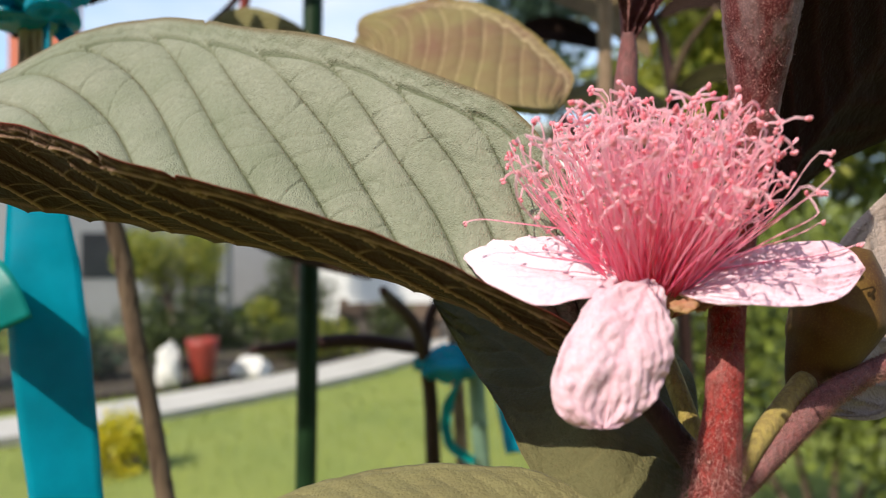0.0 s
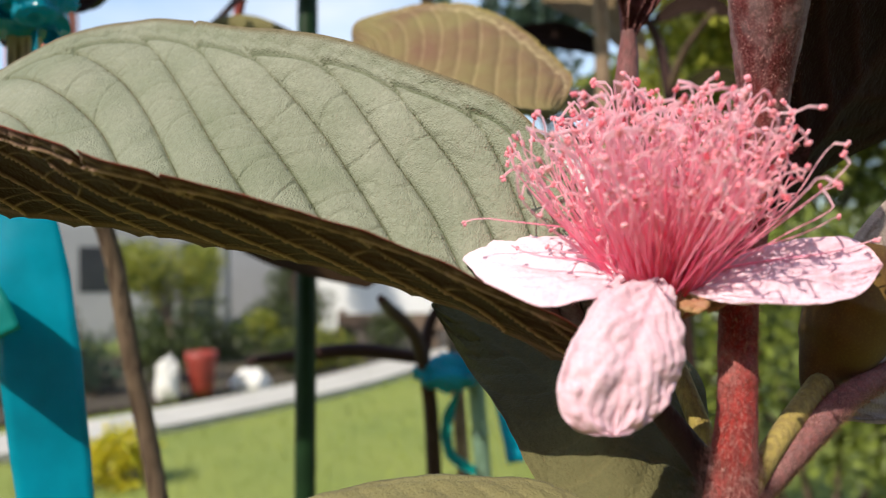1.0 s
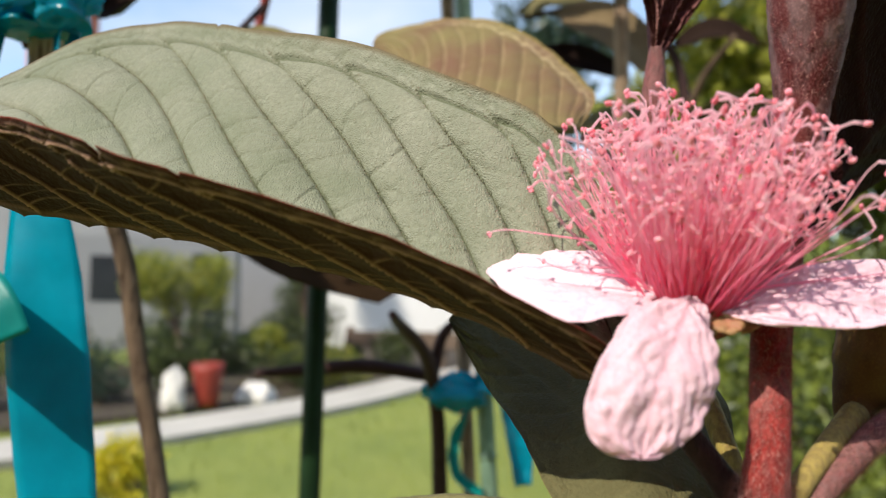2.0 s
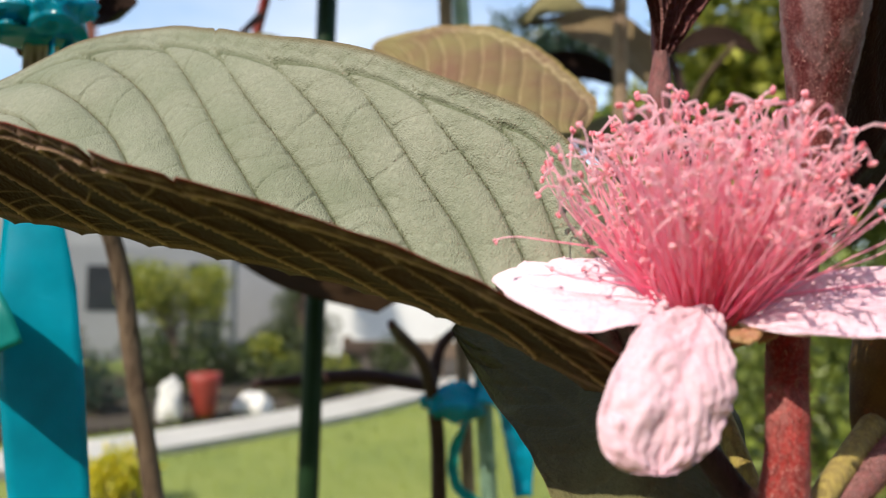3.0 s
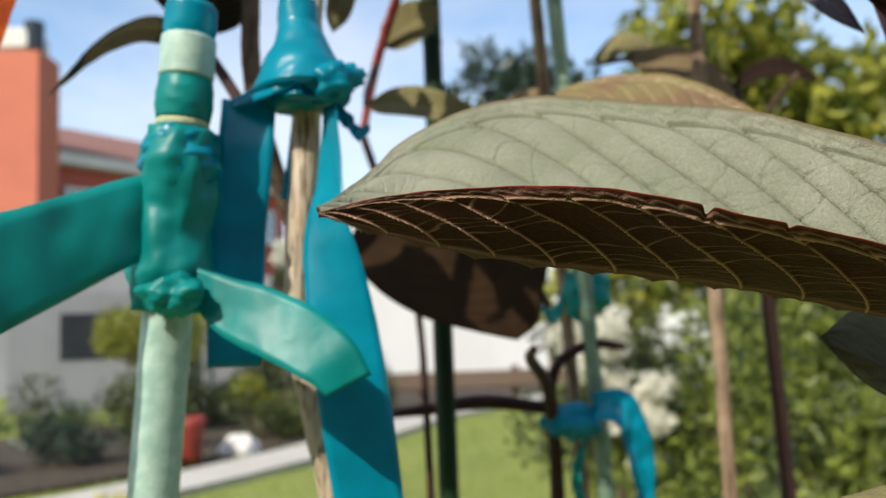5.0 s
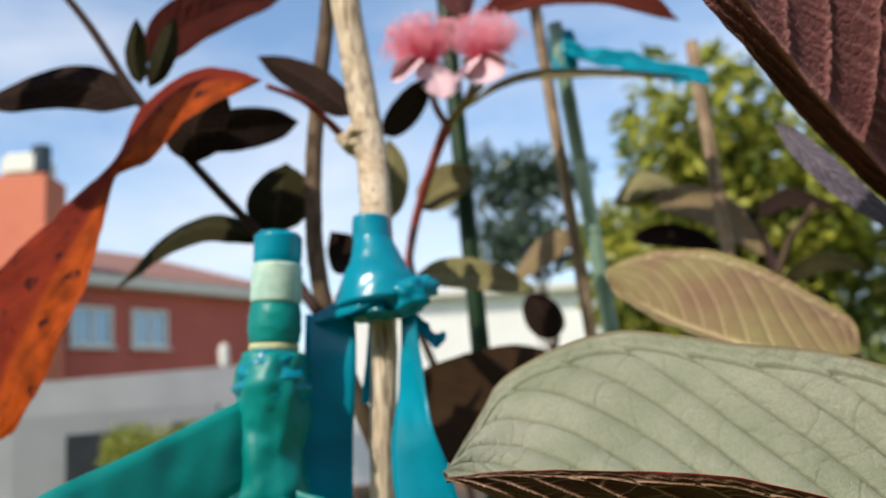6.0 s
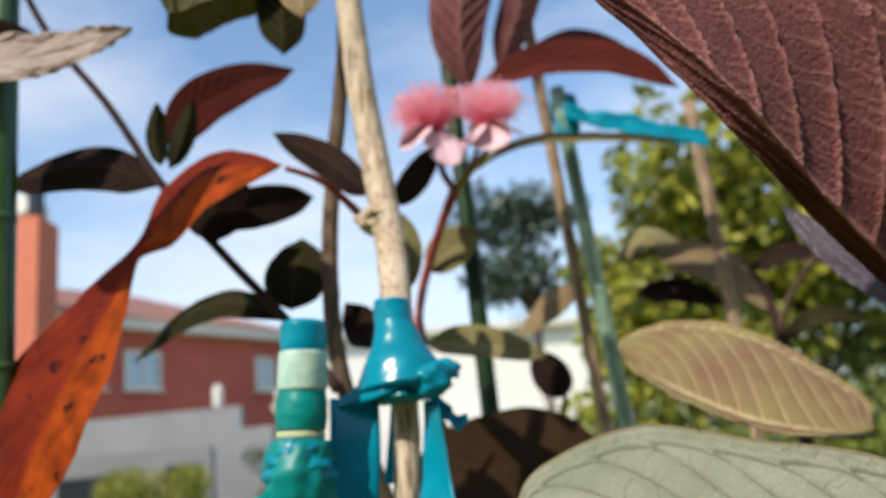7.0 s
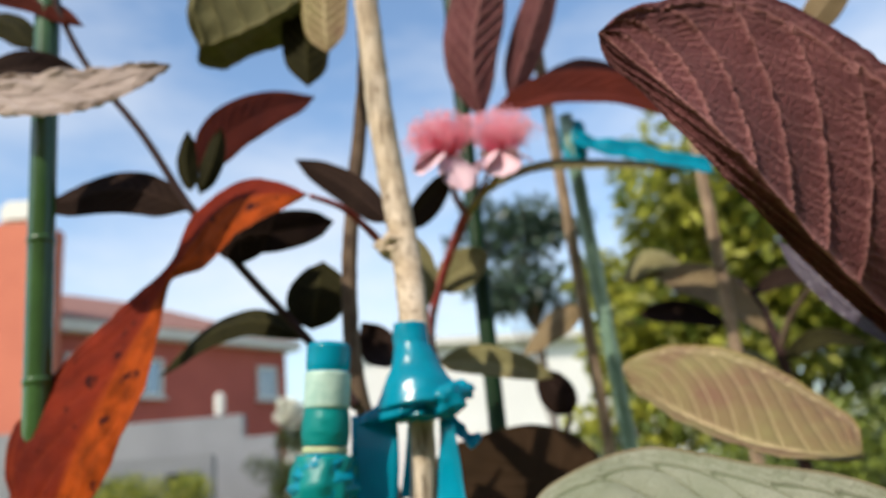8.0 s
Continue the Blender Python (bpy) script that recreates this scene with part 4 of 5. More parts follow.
ribbon("tape_end", [(0.99, 43.93, -6.80), (0.14, 43.91, -8.92), (0.38, 43.89, -10.75), (1.73, 43.87, -11.69)], [(0.3, 0.3, 1), (1, 0.3, 0.1), (0.8, 0.3, 0.5), (0, 0.3, 1)], [0.9, 0.7, 0.6, 0.5], JADE, far_tie, wave=0.2, seed=24)
flag_tie = thing("tie_tape", "blue-green tape stretched between two canes", "plant tie")
wrap("wrap", [(-0.24, 42.59, 25.44), (-0.22, 42.54, 24.50), (-0.25, 42.46, 22.68)], [0.75, 0.85, 0.7], TEAL, flag_tie, crease=0.2, seed=26)
ribbon("tape_end", [(-0.55, 41.50, 23.96), (1.12, 41.50, 23.28), (3.24, 41.50, 22.80), (6.01, 41.50, 21.80), (8.12, 41.50, 21.25)], [(0, 0.5, 1)] * 5, [1.2, 1.7, 1.9, 1.8, 1.3], TEAL, flag_tie, wave=0.3, seed=27)


# ---- flowers ----
def stamen_mesh(k):
    """A curly filament a centimetre long with a two-lobed anther at its end."""
    rng = np.random.RandomState(100 + k)
    b = rng.uniform(-0.10, 0.10, 2)
    h = rng.uniform(0.03, 0.11)
    a = rng.rand() * 6.28
    pts = [(0, 0, 0), (b[0] * 0.4, b[1] * 0.4, 0.35), (b[0], b[1], 0.65), (b[0] + h * 0.5 * math.cos(a), b[1] + h * 0.5 * math.sin(a), 0.85),
           (b[0] + h * math.cos(a + 0.7), b[1] + h * math.sin(a + 0.7), 0.96 - rng.rand() * 0.05), (b[0] + h * 1.2 * math.cos(a + 1.8), b[1] + h * 1.2 * math.sin(a + 1.8), 1.0 - rng.rand() * 0.13)]
    path = curve(pts, 18) * 0.01
    path[:, :2] *= 2.2 if k < 24 else 0.8
    v, f, al = tube_data(path, np.linspace(0.0115, 0.0085, 18) * 0.01, 5)
    which = [0] * len(f)
    v, al = list(v), list(al)
    bm = bmesh.new()
    end = path[-1]
    q = Euler(rng.uniform(0, 6, 3)).to_matrix().to_4x4()
    for s in (-1, 1):
        bmesh.ops.create_icosphere(bm, subdivisions=1, radius=1, matrix=Matrix.Translation(end) @ Matrix.Diagonal((1, 1, 0.45, 1)) @ q @ Matrix.Translation((s * 0.0002, 0, 0)) @ Matrix.Diagonal((0.00025, 0.00029, 0.00044, 1)))
    bm.verts.ensure_lookup_table()
    base = len(v)
    tone = rng.rand()
    v += [np.array(x.co) for x in bm.verts]
    al += [tone] * len(bm.verts)
    f += [tuple(base + x.index for x in fc.verts) for fc in bm.faces]
    which += [1] * (len(f) - len(which))
    bm.free()
    return mesh_of("stamen", v, f, [FILAMENT, ANTHER], which, floats={"along": al})


STAMENS = [stamen_mesh(k) for k in range(27)]


def petal(parent, mid, near, far, seed, skin, cup=0.1, crease=1.0, ragged=0.03):
    me = leaf_mesh("petal", mid, near, far, skin, skin, nu=64, nv=48, count=7, slant=0.55, relief=0.012, ripple=0.11 if crease > 0.5 else 0.03, thick=0.03, bulge=(cup, cup), seed=seed, vein_top=0.35, vein_under=0.35, cross=0.3, ragged=ragged)
    crumple = np.zeros(len(me.vertices) * 3)
    me.vertices.foreach_get("co", crumple)
    crumple = crumple.reshape(-1, 3)
    half = len(crumple) // 2
    for i in range(half):
        p = Vector(crumple[i]) * 520
        d = 0.00017 * crease * (noise.noise(p) + 0.6 * abs(noise.noise(p * 2.1 + Vector((seed, 0, 0)))) * 2 - 0.4)
        crumple[i] += np.array((0, -0.6, 0.8)) * d
        crumple[half + i] += np.array((0, -0.6, 0.8)) * d
    me.vertices.foreach_set("co", crumple.ravel())
    me.update()
    return part("petal", me, parent)


def stamens(parent, centre, axis, count, spread, length, ring, seed, extra=0, fat=1.0):
    """Filaments that rise from a ring round the axis and fan out; the extra ones fill the brush as one joined mass."""
    rng = np.random.RandomState(seed)
    z = Vector(axis).normalized()
    x = z.orthogonal().normalized()
    y = z.cross(x)
    mass = bmesh.new() if extra else None
    for k in range(count + extra):
        r, a = math.sqrt(rng.rand()), rng.rand() * 2 * math.pi
        out = x * math.cos(a) + y * math.sin(a)
        foot = Vector(at(centre)) + out * ring * 0.01 * (0.15 + 0.85 * r)
        tilt = spread * r ** 1.1 + rng.normal() * 0.10
        way = (z * math.cos(tilt) + out * math.sin(tilt)).normalized()
        way = (way + Vector(rng.normal(size=3)) * 0.09).normalized()
        size = length * (1 - 0.6 * rng.rand() ** 1.2) * (1 - 0.12 * r)
        turn = way.to_track_quat("Z", "Y").to_matrix().to_4x4() @ Matrix.Rotation(rng.rand() * 6.28, 4, "Z")
        m = Matrix.Translation(foot) @ turn @ Matrix.Diagonal((fat, fat, size, 1))
        me = STAMENS[rng.randint(24)]
        if k < count:
            part("stamen", me, parent).matrix_basis = m
        else:
            had = len(mass.verts)
            mass.from_mesh(me)
            mass.verts.ensure_lookup_table()
            for v in mass.verts[had:]:
                v.co = m @ v.co
    if extra:
        me = bpy.data.meshes.new("stamen_mass")
        mass.to_mesh(me)
        mass.free()
        me.materials.append(FILAMENT)
        me.materials.append(ANTHER)
        tagged(part("stamen_mass", me, parent), kind="stuff")


def one_stamen(parent, foot, tip, k):
    a, b = Vector(at(foot)), Vector(at(tip))
    ob = part("stamen", STAMENS[k], parent)
    ob.matrix_basis = Matrix.Translation(a) @ (b - a).to_track_quat("Z", "Y").to_matrix().to_4x4() @ Matrix.Diagonal((1.0, 1.0, (b - a).length * 100, 1))


DOWN = plain("pale_down", (0.46, 0.26, 0.23), (0.30, 0.09, 0.08), 500, rough=0.9, bump=0)


def down_hairs(points, radii, count, length, parent, seed, mat=None):
    """Short pale hairs standing off a stem, as one joined mass."""
    rng = np.random.RandomState(seed)
    n = 200
    path = curve([at(p) for p in points], n, True)
    rad = lerp(radii, n) * 0.01
    tang = np.gradient(path, axis=0)
    tang /= np.linalg.norm(tang, axis=1)[:, None]
    v = []
    for k in rng.randint(2, n - 2, count):
        d = rng.normal(size=3)
        d -= tang[k] * (d @ tang[k])
        d /= np.linalg.norm(d)
        s = np.cross(tang[k], d)
        c = path[k] + (path[k + 1] - path[k]) * rng.rand() + d * rad[k] * 0.97
        tip = c + (d + 0.5 * rng.normal(size=3)) * length * 0.01 * rng.uniform(0.4, 1.1)
        w = s * 0.00004
        v += [c - w, c + w, tip]
    me = mesh_of("down", v, [(3 * i, 3 * i + 1, 3 * i + 2) for i in range(count)], [mat or DOWN], smooth=False)
    return tagged(part("down", me, parent), kind="stuff")


# ---- the near guava branch with the open flower ----
branch = thing("guava_branch", "red downy guava branch with large leaves and a pink flower", "branch")
tube("stem", [(3.0, 24.0, -121), (2.6, 16.0, -40), (3.19, 9.90, -4.75), (3.35, 9.90, -3.21), (3.53, 10.06, -1.99), (3.78, 10.64, -0.90), (4.12, 10.97, 0.78), (4.22, 10.81, 2.07), (4.20, 10.56, 3.14), (4.20, 10.39, 4.12)], [0.5, 0.40, 0.34, 0.32, 0.235, 0.24, 0.26, 0.34, 0.50, 0.56], MAINSTEM, branch, sides=28, n=150, lump=0.05)
down_hairs([(3.35, 9.90, -3.21), (3.53, 10.06, -1.99), (3.78, 10.64, -0.90), (4.12, 10.97, 0.78), (4.22, 10.81, 2.07), (4.20, 10.56, 3.14)], [0.38, 0.235, 0.24, 0.26, 0.34, 0.50], 9000, 0.07, branch, 3)
down_hairs([(3.57, 10.06, -3.12), (4.24, 10.23, -2.60), (4.97, 10.56, -2.05), (6.31, 11.22, -1.58)], [0.2, 0.16, 0.18, 0.14], 7000, 0.05, branch, 4)
down_hairs([(3.35, 9.90, -3.21), (3.42, 9.98, -2.75), (3.49, 10.06, -2.48)], [0.39, 0.37, 0.30], 3500, 0.13, branch, 5)
tube("twig", [(3.54, 9.90, -2.93), (4.06, 10.23, -2.42), (4.94, 10.89, -1.80)], [0.15, 0.14, 0.17], YELLOWTWIG, branch, sides=16)
tube("twig", [(3.57, 10.06, -3.12), (4.24, 10.23, -2.60), (4.97, 10.56, -2.05), (6.31, 11.22, -1.58), (8.89, 12.38, -0.87)], [0.2, 0.16, 0.18, 0.14, 0.1], PINKTWIG, branch, sides=16)
tube("petiole", [(3.46, 10.39, -3.01), (3.06, 10.39, -2.49), (2.43, 10.23, -1.73), (1.93, 9.90, -1.18)], [0.22, 0.17, 0.15, 0.13], DARKTWIG, branch, sides=14)
tube("petiole", [(3.68, 10.89, -3.23), (3.50, 11.22, -2.53), (3.33, 11.88, -1.67), (3.25, 12.54, -1.05)], [0.16, 0.15, 0.14, 0.1], YELLOWTWIG, branch, sides=12)
bud = tube("fruit_bud", [(4.92, 10.97, -1.93), (5.01, 11.06, -1.71), (5.26, 11.14, -1.37), (5.54, 11.22, -0.90), (5.70, 11.22, -0.39), (5.78, 11.22, 0.01)], [0.2, 0.27, 0.52, 0.66, 0.5, 0.22], BUDSKIN, branch, sides=24, n=40, label="olive and brown unripe fruit bud")

# the main leaf: sage-green above, brown below, folded along its midrib
part("leaf", leaf_mesh("leaf",
    [(2.04, 9.90, -1.29), (1.68, 10.39, -1.39), (0.35, 10.89, -0.81), (-1.29, 11.38, -0.28), (-3.39, 11.51, 0.18), (-4.84, 11.75, 0.43), (-6.69, 12.02, 0.73), (-8.45, 12.59, 1.22), (-9.94, 13.00, 1.74)],
    [(2.04, 9.90, -1.29), (2.16, 10.89, -0.45), (1.76, 11.55, 1.15), (0.99, 12.04, 2.14), (-0.21, 12.54, 2.78), (-1.52, 13.36, 3.45), (-3.23, 14.11, 3.90), (-5.84, 15.78, 4.56), (-7.17, 15.74, 4.26), (-8.50, 15.82, 3.64), (-9.02, 15.11, 2.98), (-10.01, 13.16, 1.79)],
    [(2.04, 9.90, -1.29), (1.46, 9.40, -0.87), (0.43, 9.16, -0.34), (-0.86, 9.08, 0.21), (-2.13, 9.08, 0.63), (-3.95, 9.31, 1.12), (-5.41, 10.06, 1.57), (-6.90, 10.74, 1.75), (-8.54, 11.83, 1.85), (-9.94, 13.00, 1.75)],
    SAGE, BROWN, nu=740, nv=210, count=13, slant=(0.30, 0.16), bend=1.7, relief=0.085, ripple=0.05, thick=0.025, bulge=(-0.35, -0.1), seed=2, vein_top=0.8, vein_under=0.85, cross=1.0, flat_side=0.3, rungs=13, dark_rib=0.9, nicks=((-1, 0.578, 0.015, 0.003), (1, 0.50, 0.10, 0.004), (1, 0.42, 0.05, 0.003))), branch,
    "large sage-green leaf folded up, brown veined underside")

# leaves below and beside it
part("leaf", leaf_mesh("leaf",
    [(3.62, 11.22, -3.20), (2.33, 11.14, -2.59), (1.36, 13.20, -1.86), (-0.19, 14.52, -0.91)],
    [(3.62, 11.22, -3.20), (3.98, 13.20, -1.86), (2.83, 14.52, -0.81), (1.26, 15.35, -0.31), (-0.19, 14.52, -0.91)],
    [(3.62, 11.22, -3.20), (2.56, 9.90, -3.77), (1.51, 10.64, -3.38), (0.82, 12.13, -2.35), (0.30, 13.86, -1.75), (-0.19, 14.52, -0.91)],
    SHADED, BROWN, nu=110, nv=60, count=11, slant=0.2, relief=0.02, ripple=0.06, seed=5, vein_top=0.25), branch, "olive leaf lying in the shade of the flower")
part("leaf", leaf_mesh("leaf",
    [(2.43, 10.23, -3.54), (0.83, 10.06, -3.30), (-1.04, 10.23, -3.32), (-2.73, 10.89, -3.57)],
    [(2.43, 10.23, -3.54), (1.36, 10.89, -3.06), (-0.03, 11.22, -3.02), (-1.62, 11.22, -3.23), (-2.73, 10.89, -3.57)],
    [(2.43, 10.23, -3.54), (0.74, 9.08, -3.84), (-0.94, 9.24, -3.78), (-2.73, 10.89, -3.57)],
    OLIVE_DULL, BROWN, nu=80, nv=40, count=11, seed=6, vein_top=0.4), branch, "dull olive leaf below")
# Both faces near-black: the leaf's shade is put into its colour.
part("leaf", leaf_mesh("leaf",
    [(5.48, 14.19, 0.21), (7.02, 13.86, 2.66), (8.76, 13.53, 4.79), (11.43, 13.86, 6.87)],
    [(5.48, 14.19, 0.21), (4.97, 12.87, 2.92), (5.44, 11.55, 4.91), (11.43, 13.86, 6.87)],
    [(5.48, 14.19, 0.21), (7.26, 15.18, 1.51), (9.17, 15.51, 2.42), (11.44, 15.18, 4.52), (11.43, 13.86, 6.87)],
    MAROON_TOP, MAROON_TOP, nu=80, nv=40, count=12, seed=7), branch, "maroon leaf behind the stem, shade in its colour")
simple_leaf(branch, [(5.36, 11.55, -2.40), (6.48, 12.21, -1.46), (7.61, 12.87, -0.26), (8.95, 13.53, 1.54)], (1, 0.1, -0.55), 1.2, GREYLEAF, GREYLEAF, fold=0.1, label="grey-green leaf edge-on")

# the open flower
flower = tube("flower", [(2.90, 10.39, -0.93), (2.84, 10.39, -0.87), (2.76, 10.39, -0.69), (2.73, 10.39, -0.57)], [0.12, 0.3, 0.5, 0.5], CALYX, branch, sides=24, n=10, label="pink guava flower with a brush of stamens")
tube("flower_stalk", [(3.80, 10.72, -0.61), (3.42, 10.72, -0.67), (2.93, 10.48, -0.79)], [0.16, 0.14, 0.14], REDSTEM, branch, sides=12)
for k, (p, q) in enumerate((((2.87, 9.65, -0.62), (2.90, 9.49, -0.77)), ((3.14, 9.90, -0.65), (3.18, 9.73, -0.76)))):
    mid, a, b = blade([p, tuple((np.array(p) + np.array(q)) / 2), q], (1, 0, 0.1), 0.2, 0.2, 0.6, 0.7)
    part("sepal", leaf_mesh("sepal", mid, a, b, CALYX, CALYX, nu=14, nv=10, count=3, seed=k), flower)
petal(flower, [(2.21, 9.90, -0.41), (1.69, 10.15, -0.37), (1.02, 10.56, -0.25), (0.28, 11.14, -0.13)], [(2.21, 9.90, -0.41), (2.19, 11.22, 0.13), (1.48, 11.88, 0.28), (0.68, 11.88, 0.19), (0.28, 11.14, -0.13)], [(2.21, 9.90, -0.41), (1.70, 9.40, -0.58), (1.17, 9.40, -0.66), (0.61, 10.06, -0.46), (0.28, 11.14, -0.13)], 3, PETAL_PALE, crease=0.2, ragged=0.0)
petal(flower, [(2.50, 9.65, -0.37), (2.22, 9.22, -0.78), (1.91, 8.89, -1.32), (1.75, 8.77, -1.98)], [(2.50, 9.65, -0.37), (1.89, 9.53, -0.47), (1.41, 9.11, -1.03), (1.19, 8.78, -1.55), (1.24, 8.76, -1.76), (1.37, 8.74, -1.90), (1.58, 8.76, -1.96), (1.75, 8.77, -1.98)], [(2.50, 9.65, -0.37), (2.71, 9.51, -0.70), (2.66, 9.25, -1.11), (2.48, 9.02, -1.52), (2.23, 8.86, -1.80), (2.00, 8.80, -1.93), (1.75, 8.77, -1.98)], 5, PETAL, crease=1.05)
petal(flower, [(2.91, 9.90, -0.55), (3.52, 9.65, -0.44), (4.38, 9.73, -0.37), (5.32, 10.06, -0.26)], [(2.91, 9.90, -0.55), (3.60, 10.06, -0.10), (4.46, 10.23, 0.09), (5.22, 10.31, 0.01), (5.32, 10.06, -0.26)], [(2.91, 9.90, -0.55), (3.14, 9.32, -0.62), (3.96, 9.24, -0.65), (4.78, 9.57, -0.57), (5.32, 10.06, -0.26)], 9, PETAL_PALE, crease=0.25, ragged=0.0)
stamens(flower, (2.65, 10.31, -0.56), (0.0, -0.10, 1), 280, 0.60, 2.9, 0.46, 7, 330)
one_stamen(flower, (2.00, 10.23, 0.21), (0.22, 10.56, 0.37), 24)
one_stamen(flower, (2.04, 9.90, -0.20), (0.80, 10.39, 0.07), 25)
one_stamen(flower, (2.04, 9.90, -0.10), (1.25, 10.56, 0.07), 26)
one_stamen(flower, (3.26, 9.90, -0.27), (5.50, 10.23, 0.12), 25)
one_stamen(flower, (3.32, 10.06, -0.21), (4.90, 10.23, 0.77), 24)
one_stamen(flower, (3.26, 9.90, -0.20), (4.73, 9.90, 0.39), 26)
one_stamen(flower, (1.79, 9.90, 0.08), (0.82, 10.39, 1.46), 25)
one_stamen(flower, (1.86, 9.90, 0.01), (0.78, 10.23, 1.24), 24)
one_stamen(flower, (2.00, 10.23, 0.15), (1.42, 10.89, 1.82), 26)
one_stamen(flower, (3.40, 9.90, 0.01), (4.19, 9.90, 0.90), 25)
one_stamen(flower, (2.65, 10.23, 0.44), (2.38, 10.39, 2.12), 24)
one_stamen(flower, (2.89, 10.06, 0.43), (2.68, 10.06, 1.99), 26)

# a second branch behind: pale olive leaf, pink shoot and the big maroon leaf
rear = thing("guava_branch", "pink guava shoot with olive and maroon leaves", "branch")
tube("stem", [(5.5, 26, -121), (4.2, 19, -20), (4.71, 17.49, -2.21), (4.20, 17.16, 1.35), (3.89, 17.00, 3.50), (3.93, 17.00, 4.03), (3.93, 16.91, 4.58)], [0.45, 0.4, 0.34, 0.27, 0.25, 0.22, 0.14], PINKTWIG, rear, sides=14, n=80)
tube("petiole", [(4.30, 17.32, 0.99), (3.29, 19.14, 2.71), (2.89, 19.47, 3.19)], [0.18, 0.13, 0.12], PINKTWIG, rear)
part("leaf", leaf_mesh("leaf",
    [(2.96, 21.00, 3.57), (1.54, 21.50, 3.80), (0.10, 22.50, 4.25), (-1.17, 24.20, 5.18), (-2.19, 26.00, 6.33), (-2.89, 27.20, 7.32)],
    [(2.96, 21.00, 3.57), (3.69, 22.50, 4.81), (3.20, 24.00, 6.04), (2.15, 25.50, 7.42), (0.56, 27.00, 8.41), (-0.84, 27.80, 8.64), (-2.20, 27.90, 8.34), (-2.91, 27.60, 7.83), (-2.89, 27.20, 7.32)],
    [(2.96, 21.00, 3.57), (0.98, 20.00, 3.67), (-0.65, 20.50, 4.08), (-1.86, 22.00, 4.86), (-2.62, 24.30, 5.93), (-2.93, 26.00, 6.68), (-2.89, 27.20, 7.32)],
    OLIVE, OLIVE_DULL, nu=300, nv=110, count=12, slant=0.34, relief=0.06, ripple=0.07, bulge=(0.15, 0), seed=11, ragged=0.035, vein_top=1.0, cross=0.25), rear, "pale olive leaf with ragged yellow edge")
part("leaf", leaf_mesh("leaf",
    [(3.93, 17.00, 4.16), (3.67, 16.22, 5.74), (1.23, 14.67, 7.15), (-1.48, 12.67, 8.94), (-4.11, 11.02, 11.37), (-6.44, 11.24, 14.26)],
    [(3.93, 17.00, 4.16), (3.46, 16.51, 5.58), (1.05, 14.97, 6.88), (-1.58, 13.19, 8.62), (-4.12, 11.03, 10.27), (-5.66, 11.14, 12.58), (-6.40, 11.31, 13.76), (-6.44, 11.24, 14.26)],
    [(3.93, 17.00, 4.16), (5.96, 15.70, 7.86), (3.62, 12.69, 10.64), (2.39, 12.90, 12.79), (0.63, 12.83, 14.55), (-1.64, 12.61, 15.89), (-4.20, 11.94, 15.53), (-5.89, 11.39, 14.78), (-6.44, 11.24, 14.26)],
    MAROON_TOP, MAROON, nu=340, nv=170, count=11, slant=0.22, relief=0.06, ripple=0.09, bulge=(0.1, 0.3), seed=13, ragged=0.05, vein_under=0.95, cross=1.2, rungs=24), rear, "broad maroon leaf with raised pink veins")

simple_leaf(rear, [(6.60, 25.62, 21.43), (8.16, 25.72, 23.08), (10.06, 25.85, 25.39)], (1, 0, 0.4), 0.8, TAN, TAN, fold=0.15, seed=140)
tube("petiole", [(6.60, 25.62, 21.43), (4.95, 22.91, 16.71), (3.93, 17.00, 4.03)], [0.08, 0.1, 0.14], PINKTWIG, rear, sides=8)
simple_leaf(rear, [(0.83, 19.50, 10.82), (1.99, 19.00, 8.87), (3.60, 18.50, 6.74)], (-0.6, 0.3, -0.7), 0.4, PURPLE, PURPLE, fold=0.15, seed=141, label="glossy purple-grey leaf edge")

# the woody guava
guava = thing("guava_tree", "young guava tree with tan fissured stem and dark leaves", "tree")
tube("trunk", [(-12.75, 26.47, 30.32), (-12.43, 26.07, 23.43), (-12.19, 25.77, 18.87), (-11.84, 25.53, 15.42), (-11.54, 24.58, 12.01), (-11.46, 22.68, 9.01), (-11.46, 22.48, 5.99), (-11.77, 22.54, -0.74), (-11.04, 22.77, -4.81), (-9.20, 23.50, -20.00), (-8.00, 24.00, -122.00)], [0.52, 0.54, 0.56, 0.58, 0.56, 0.53, 0.42, 0.40, 0.42, 0.5, 0.8], WOOD, guava, sides=22, n=160, lump=0.1)
knot((-11.98, 25.13, 13.25), (0.66, 0.6, 0.5), WOOD, guava, 41, "node")
tube("petiole", [(-12.53, 28.06, 14.10), (-13.39, 26.87, 14.85), (-14.20, 25.65, 15.28), (-15.28, 24.84, 15.53)], [0.2, 0.16, 0.13, 0.1], REDSTEM, guava, sides=10)
